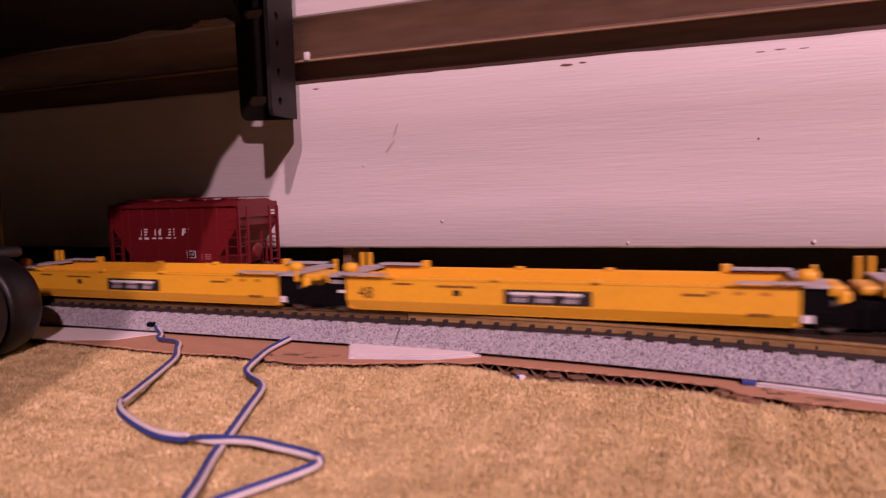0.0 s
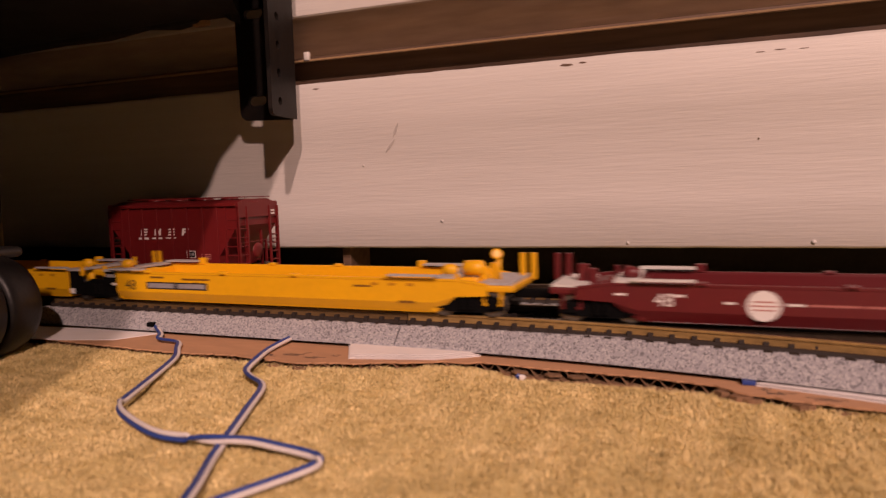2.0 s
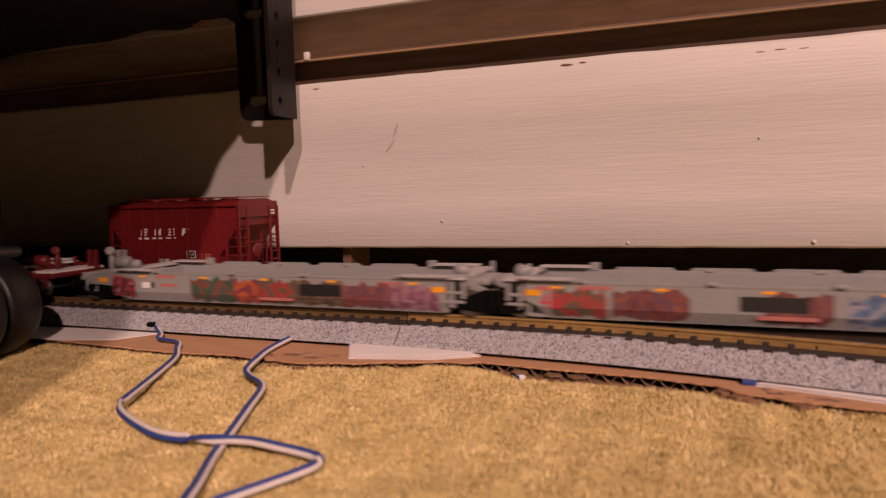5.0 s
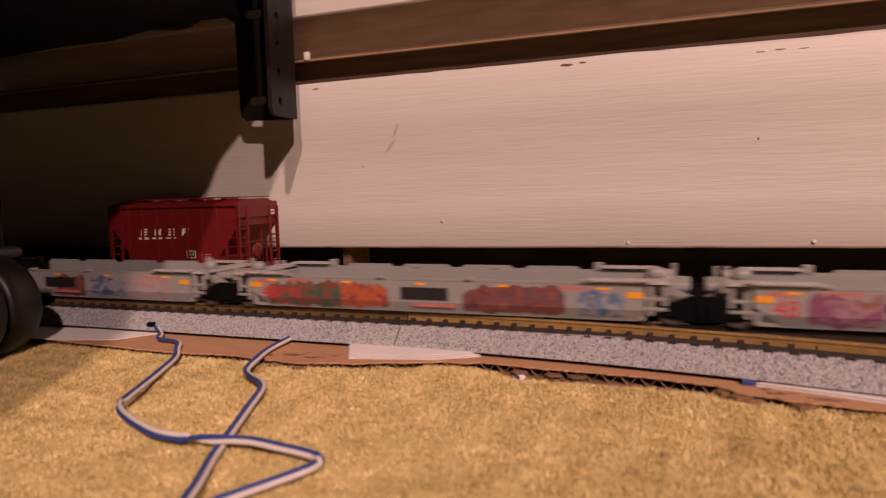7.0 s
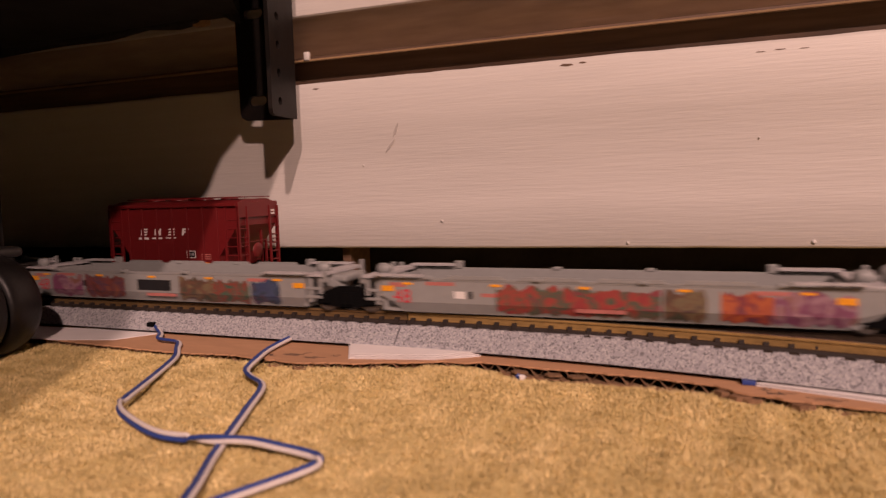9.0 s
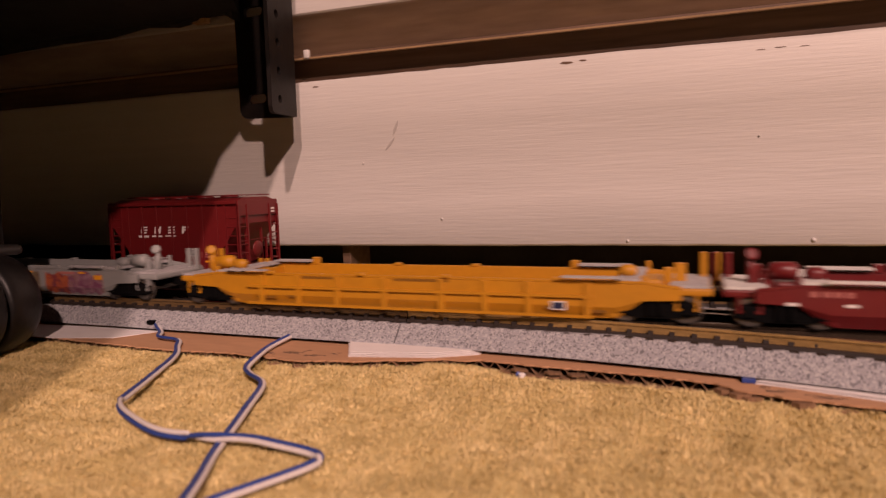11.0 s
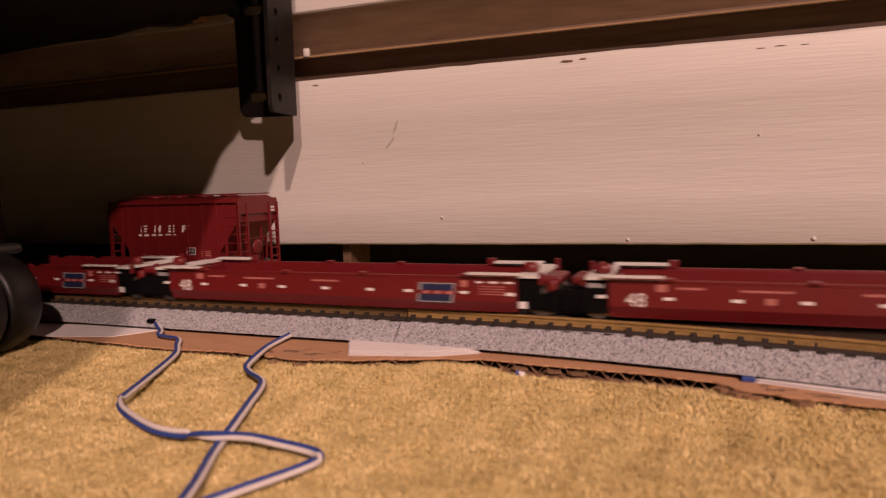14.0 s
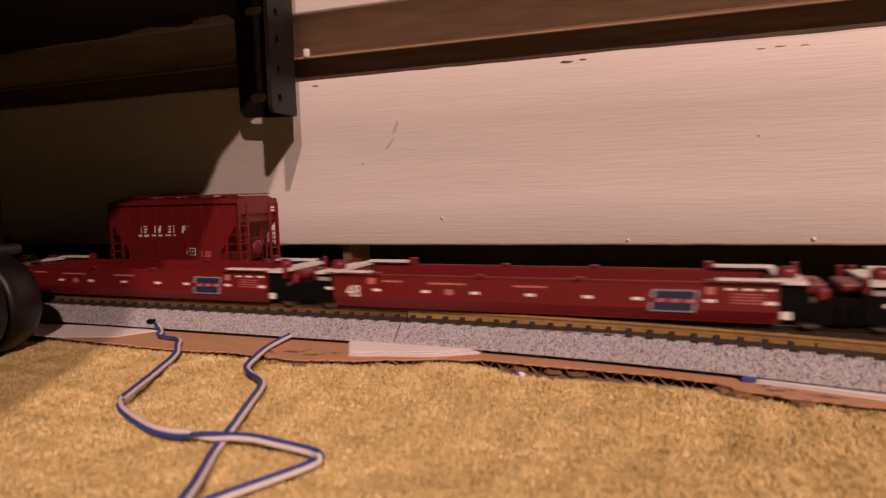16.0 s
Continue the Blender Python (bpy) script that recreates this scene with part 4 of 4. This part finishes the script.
def red_marks(w, dx, first=False):
    if first:
        for x in (-45.0, -43.2, -41.6, -40.0):
            flat("marking_box", x, x + 1.0, 14.3, 15.2, M_LP, w)
        for x in (-47.6, -39.2):
            flat("reflector", x - 0.9, x + 0.9, 12.75, 13.25, M_LW, w)
    else:
        number(w, -38.2 + dx * 0.7, 11.5, 3.5, M_LW)
    for x in (-33.1, -22.2, -11.9, -1.0, 9.7, 18.3, 30.2):
        flat("reflector", x + dx - 0.9, x + dx + 0.9, 12.75, 13.3, M_LW, w)
    flat("reflector", 39.9, 41.7, 12.6, 13.2, M_LW, w)
    b = flat("logo", 20.2 + dx, 27.8 + dx, 10.9, 14.8, M_LG, w, skew=0.6)
    flat("logo_field", 20.7 + dx, 27.4 + dx, 11.15, 12.5, M_LN, b, skew=0.2, out=0.1)
    flat("logo_field", 21.2 + dx, 27.8 + dx, 13.3, 14.55, M_LN, b, skew=0.2, out=0.1)
    flat("logo_band", 20.5 + dx, 27.9 + dx, 12.5, 13.3, M_RED2, b, skew=0.1, out=0.09)
    for x in (21.4, 23.8, 26.2):
        flat("logo_stroke", x + dx, x + 1.5 + dx, 12.6, 13.2, M_LP, b, skew=0.3, out=0.14)
    for x, z, l, mt in ((-29.6, 14.9, 4.4, M_LP), (-17.8, 14.7, 8.0, M_LP), (-1.0, 14.6, 6.4, M_LP), (33.4, 15.1, 1.5, M_LW), (36.2, 15.1, 1.8, M_LW), (39.2, 15.1, 1.8, M_LW)):
        flat("marking_bar", x + dx - l / 2, x + dx + l / 2, z - 0.18, z + 0.18, mt, w)
    for z in (14.3, 13.8, 13.3, 12.8):
        flat("small_print", 33.4 + dx, 38.6 + dx, z - 0.08, z + 0.08, M_LP, w)
    flat("marking_box", -18.0 + dx, -16.4 + dx, 12.5, 13.6, M_LP, w)
    flat("marking_box", -35.2 + dx, -33.4 + dx, 14.2, 15.5, M_LP, w)
    flat("marking_box", 29.6 + dx, 30.9 + dx, 14.1, 15.4, M_LP, w)


def grey_marks(w, seed):
    rng = random.Random(seed)
    lead = -6.0 if seed == 0 else 0.0
    if seed:
        number(w, -37.2, 11.2, 4.0, M_LR)
    for x in (-36.0, -17.6, -0.8, 16.2, 35.0):
        flat("reflector", x - 1.1, x + 1.1, 14.9, 15.35, M_ORA, w, out=0.12)
    for x in (-40.4 + 1.4 * lead, 40.4):
        flat("yellow_square", x - 1.4, x + 1.4, 13.5, 14.6, M_ORA, w, out=0.12)
    plan = {0: [(-46, -38.5, 8), (-21.5, -9, 7), (-10, -2.5, 1), (-3, 7, 0), (6, 19, 4), (18.5, 30, 2), (29, 40.5, 5)], 1: [(-37, -27, 0), (-26, -13, 2), (-1.5, 8.5, 2), (10.5, 21.5, 3), (22.5, 36, 6)],
            2: [(-37.5, -28.5, 0), (-29, -19, 7), (-19.5, -8, 1), (8, 28, 2), (30.5, 38.5, 3)], 3: [(-34, -23.5, 5), (-22.5, -9.5, 2), (7.5, 18, 4), (17, 27.5, 7), (28, 35.5, 9)],
            4: [(-17.5, -1.8, 0), (-2.5, 12.4, 0), (12.8, 19.8, 4), (22, 30, 1), (30, 42, 5)]}[seed]
    for i, (a, b, g) in enumerate(plan):
        blob(a, b, 9.25 + rng.uniform(0, 0.2), 15.7 - rng.uniform(0, 0.3), GRAF[g], w, seed * 10 + i)
    if seed != 4:
        c = 13.4 if seed == 0 else 0.0
        flat("black_panel", c - 5.2, c + 5.0, 11.9, 14.4, M_LB, w, out=0.12)
    flat("pink_tag", -40 + lead, -36.4 + lead, 14.4, 15.3, M_LP, w)
    flat("white_panel", -26 + 1.7 * lead, -23.6 + 1.7 * lead, 12.4, 13.8, M_LW, w)
    flat("small_sign", -23.3 + 1.7 * lead, -22.3 + 1.7 * lead, 12.4, 13.8, M_LB, w)
    for x, z, l in ((-18 + 1.7 * lead, 13.2, 5), (30, 15.0, 6), (2, 10.9, 9), (-29, 15.2, 6)):
        flat("pink_tag", x - l / 2, x + l / 2, z - 0.35, z + 0.35, M_LP, w, out=0.03)


def train():
    """All cars, with the place of each along the train in millimetres."""
    cars = []
    lab_y = "yellow articulated well car unit with black lettering"
    a, w = well_unit(M_YEL, M_GRATE, "art", "art", lab_y, "yellow well car units", tall=3.4)
    yellow_marks(w, True, False)
    cars += [(a, 20.6), (copy_thing(a, Matrix()), -80.6)]
    b, w = well_unit(M_YEL, M_GRATE, "art", "end", "yellow well car end unit with a brake stand", "yellow well car units", (), tall=3.4)
    yellow_marks(w, False, True)
    cars.append((b, 121.4))
    r, w = well_unit(M_RED, M_GRATEW, "end", "end", "oxide red single well car with round white emblem", "single well cars", brakes=(1,))
    number(w, -37.6, 12.3, 3.3, M_LW)
    bm = BM()
    lathe(bm, [(2.6, 0.0), (2.6, 0.1)], Matrix.Translation((-22, -9.36, 12.9)) @ pose(0, 0, 0, 90, 0, 0), 28)
    e = part("round_emblem", bm, M_LW, w, "round white emblem")
    for dz, l in ((0.7, 3.4), (0.0, 4.2), (-0.7, 3.4)):
        flat("emblem_bar", -22 - l / 2, -22 + l / 2, 12.9 + dz - 0.1, 12.9 + dz + 0.1, M_LP, e, out=0.12)
    for x0, x1, z, mt, h in ((-46, -44, 14.2, M_LW, .2), (-36, -34.2, 14.2, M_LW, .2), (-28, -26.3, 13.2, M_LW, .2), (-18.6, -16, 13.2, M_LW, .2), (-15.5, -8, 13.2, M_LP, .18), (-7.5, -1, 13.2, M_LP, .18),
                             (-1.4, 4.6, 14.8, M_LG, .25), (6.5, 8.8, 13.2, M_LW, .25), (10, 17, 13.9, M_LG, .42), (18, 26, 13.9, M_LG, .42), (26.4, 29, 13.2, M_LW, .25), (30, 35, 14.3, M_LP, .4), (37, 39.5, 13.2, M_LW, .25), (36, 38, 14.9, M_LG, .4), (43, 45, 13.4, M_LW, .25), (40.5, 43, 14.6, M_LG, .3)):
        flat("marking_bar", x0, x1, z - h, z + h, mt, w)
    # Highlight on the bottom edge, painted as a thin pale strip.
    flat("sill_line", -40, 41.5, 9.28, 9.5, M_LG, w, y=-8.36)
    flat("dark_square", 44.2, 46.8, 14.0, 15.2, M_LN, w)
    cars.append((r, 244.2))
    g0, w = well_unit(M_GREY, M_GRATE, "end", "art", "pale grey well car end unit covered in graffiti", "grey well car units", raised=(1,))
    grey_marks(w, 0)
    cars.append((g0, 370.4))
    for i, s in ((1, 470.3), (2, 571.4), (3, 672.8)):
        g, w = well_unit(M_GREY, M_GRATE, "art", "art", "pale grey well car unit with sprayed graffiti panels", "grey well car units", style="cut", raised=(1,))
        grey_marks(w, i)
        cars.append((g, s))
    g4, w = well_unit(M_GREY, M_GRATE, "art", "end", "pale grey well car end unit with red and violet graffiti", "grey well car units", (), style="cut", raised=(-1,))
    grey_marks(w, 4)
    cars.append((g4, 775.0))
    y1, w = well_unit(M_YEL2, M_GRATE, "end", "end", "dull yellow single well car with ribbed sides", "single well cars", brakes=(-1,))
    for x in (-34, -24.5, -15, -4, 8.5, 17.5, 26, 37):
        bm = BM()
        box(bm, x - 0.6, x + 0.6, -10.0, -9.3, 9.4, 15.8, 0.1)
        part("rib", bm, M_YEL2, w)
    bm = BM()
    box(bm, -38, 38, -10.0, -9.4, 13.0, 13.5)
    box(bm, -38, 38, -10.0, -9.4, 9.3, 9.8)
    part("rail_strip", bm, M_YEL2, w)
    for x, z, l in ((-33, 10.9, 5), (-26, 11.2, 3), (30, 11, 2), (38.5, 10.6, 3.5), (-20, 15.4, 9), (4, 15.4, 12)):
        flat("marking_bar", x - l / 2, x + l / 2, z - 0.25, z + 0.25, M_LD, w)
    b = flat("emblem", 30.2, 33.0, 10.6, 12.2, M_LW, w, out=0.1)
    flat("emblem_field", 30.5, 32.7, 10.8, 12.0, M_LN, b, out=0.16)
    cars.append((y1, 898.6))
    r0, w = well_unit(M_RED2, M_GRATEW, "end", "art", "red articulated well car end unit with white reflectors", "red well car units", raised=(-1, 1))
    red_marks(w, 3.4, True)
    for z in (11.2, 12.6):
        flat("name_bar", -30, -21.5, z - 0.12, z + 0.12, M_LW, w, out=0.06)
    flat("name_bar", -29.5, -22, 11.6, 12.2, M_LP, w, out=0.06)
    cars.append((r0, 1016.1))
    r1, w = well_unit(M_RED2, M_GRATEW, "art", "art", "red articulated well car unit with white reflectors", "red well car units")
    red_marks(w, 1.3)
    cars += [(r1, 1117.1)] + [(copy_thing(r1, Matrix()), s) for s in (1218.1, 1319.1, 1420.1)]
    return cars


CARS = train()


# ---- parked hopper ----
def hopper():
    root = thing("hopper_car", "dark red covered hopper car parked on the second track", "model railcar")
    root.matrix_basis = pose(-0.0965, 0.030, 0)
    L, W, Z0, Z1 = 23.5, 9.0, 10.5, 31.9
    bm = BM()
    # body: sides drawn in towards the hoppers at each end
    st = [(-L, 25.5), (-L + 6.5, 17.0), (-L + 7.0, Z0), (L - 7.0, Z0), (L - 6.5, 17.0), (L, 25.5), (L, Z1), (-L, Z1)]
    prism(bm, st, "y", -W, W)
    body = part("body", bm, M_RED2, root)
    for s in (-1, 1):
        for i, x in enumerate((-16.5, -11, -5.5, 0.2, 5.8, 11.4, 16.6)):
            bm = BM()
            box(bm, x - 0.35, x + 0.35, s * W - 0.1, s * (W + 0.5) + 0.1, Z0 + 0.5, Z1 - 0.8, 0.1)
            part("rib", bm, M_RED2, body)
        bm = BM()
        box(bm, -L - 0.3, L + 0.3, s * W - 0.4, s * (W + 0.75), Z1 - 0.9, Z1 + 0.1, 0.15)
        part("top_chord", bm, M_RED2, body)
        bm = BM()
        box(bm, -L, L, s * W - 0.4, s * (W + 0.5), Z0 - 0.6, Z0 + 0.8, 0.15)
        part("side_sill", bm, M_RED2, body)
    bm = BM()
    prism(bm, [(-W, Z1), (-5.0, Z1 + 1.1), (5.0, Z1 + 1.1), (W, Z1)], "x", -L, L)
    part("roof", bm, M_RED2, root)
    for y in (-5.6, 5.6):
        bm = BM()
        box(bm, -19, 23.4, y - 1.0, y + 1.0, Z1 + 1.5, Z1 + 1.8)
        part("roof_walk", bm, M_RED2, root, "raised roof walkway")
    for x in (-14, -5, 5, 14):
        bm = BM()
        lathe(bm, [(2.6, -0.6), (2.6, 0.3), (2.2, 0.55)], Matrix.Translation((x, 0, Z1 + 1.0)), 20)
        part("hatch", bm, M_RED2, root, "round roof hatch", True)
    for e in (-1, 1):
        bm = BM()
        box(bm, min(e * L, e * (L + 0.6)), max(e * L, e * (L + 0.6)), -W, W, Z1 - 4.2, Z1 + 0.3, 0.1)
        part("end_panel", bm, M_RED2, root)
        bm = BM()
        box(bm, min(e * (L - 6.8), e * (L + 1)), max(e * (L - 6.8), e * (L + 1)), -W, W, 12.2, 13.2, 0.2)
        part("end_sill", bm, M_RED2, root)
        for s in (-1, 1):
            bm = BM()
            for x in (L - 4.0, L + 0.2):
                box(bm, e * x - 0.32, e * x + 0.32, s * W - 0.3, s * W + 0.3, 12.5, Z1 - 1)
            for k in range(6):
                z = 14.6 + k * 2.5
                rod(bm, (e * (L - 4.0), s * W, z), (e * (L + 0.2), s * W, z), 0.16, 6)
            part("ladder", bm, M_RED2, root, "thin side ladder")
            bm = BM()
            for y in (s * W, s * 5.2):
                box(bm, e * (L + 0.6) - 0.28, e * (L + 0.6) + 0.28, y - 0.3, y + 0.3, 12.5, Z1 - 1)
            for k in range(5):
                z = 14.6 + k * 2.5
                rod(bm, (e * (L + 0.6), s * W, z), (e * (L + 0.6), s * 5.2, z), 0.16, 6)
            part("end_ladder", bm, M_RED2, root, "thin end ladder")
            bm = BM()
            box(bm, e * (L - 1.5) - 0.3, e * (L - 1.5) + 0.3, s * 3.5 - 0.3, s * 3.5 + 0.3, 13, Z1 - 3)
            part("end_post", bm, M_RED2, root)
        bm = BM()
        rod(bm, (e * (L + 0.4), -W, 20.5), (e * (L + 0.4), W, 20.9), 0.14, 6)
        part("grab_bar", bm, M_RED2, root)
    bm = BM()
    lathe(bm, [(1.0, -0.3), (2.2, -0.2), (2.3, 0.0), (2.2, 0.2), (1.0, 0.3)], Matrix.Translation((L + 0.9, -1.5, 18.0)) @ pose(0, 0, 0, 0, 90, 0), 20)
    part("brake_wheel", bm, M_RED2, root, "round brake wheel", True)
    # lettering stands as plain slanted strokes, underlined
    y = -W - 0.06
    x = -12.0
    for k in range(4):
        w = 2.6
        for bars in (((0, 0.8, 0, 2.0), (0.8, w, 0.75, 1.2), (0.8, w, 1.6, 2.0), (0.8, w - 0.3, 0, 0.4)), ((0, 0.7, 0, 2.0), (w - 0.7, w, 0, 2.0), (0.7, w - 0.7, 0.6, 1.3)),
                     ((0, w, 0, 0.45), (0.2, w, 0.8, 1.2), (0.2, w, 1.6, 2.0)), ((0, 0.75, 0, 2.0), (0.75, w, 1.55, 2.0), (0.75, w - 0.4, 0.8, 1.2)))[k:k + 1]:
            for a, b, za, zb in bars:
                flat("letter_stroke", x + a * 0.92, x + b * 0.92, 22.9 + za, 22.9 + zb, M_LW, body, y=y, skew=0.4)
        if k < 3:
            flat("underline", x - 0.9, x + 3.0, 21.7 + 0.15 * k, 22.3, M_LW, body, y=y)
        x += 5.2
    b = flat("data_panel", 5.1, 8.3, 16.3, 18.4, M_LW, body, y=y)
    flat("data_field", 5.3, 8.1, 16.5, 18.2, M_LB, b, y=y, out=0.12)
    for a in (5.6, 6.9):
        flat("data_box", a, a + 0.9, 17.0, 17.8, M_LG, b, y=y, out=0.16)
    for z in (17.3, 16.7, 16.1):
        flat("small_print", 10.4, 13.8, z - 0.12, z + 0.12, M_LP, body, y=y)
    flat("yellow_mark", 11.6, 13.2, 14.5, 15.0, M_ORA, body, y=y)
    for z in (29.4, 28.5):
        bm = BM()
        box(bm, L + 0.6, L + 0.68, 5.2, 7.6, z - 0.25, z + 0.25)
        part("end_number_bar", bm, M_LW, root)
    for x in (-15.5, 15.5):
        bogie(x, root)
    for e in (-1, 1):
        bm = BM()
        box(bm, min(e * L, e * (L + 6)), max(e * L, e * (L + 6)), -1.1, 1.1, 11.4, 13.0, 0.3)
        part("coupler", bm, M_BLK, root)


hopper()


# ---- what moves ----
def motions():
    run = [0.0, -42.0, -83.9, -125.0, -165.0, -205.6, -246.5, -287.9, -329.3, -370.5, -411.5, -452.4, -493.2, -533.9, -575.1, -618.7, -662.6,
           -705.9, -746.3, -786.2, -826.3, -866.6, -907.1, -947.9, -988.8, -1028.9, -1068.0, -1106.2, -1143.9, -1183.5, -1223.1, -1262.4, -1301.6]
    for car, s in CARS:
        walk(car, [(i * 0.5, pose((s + x) * MM, 0, 0)) for i, x in enumerate(run)])


motions()
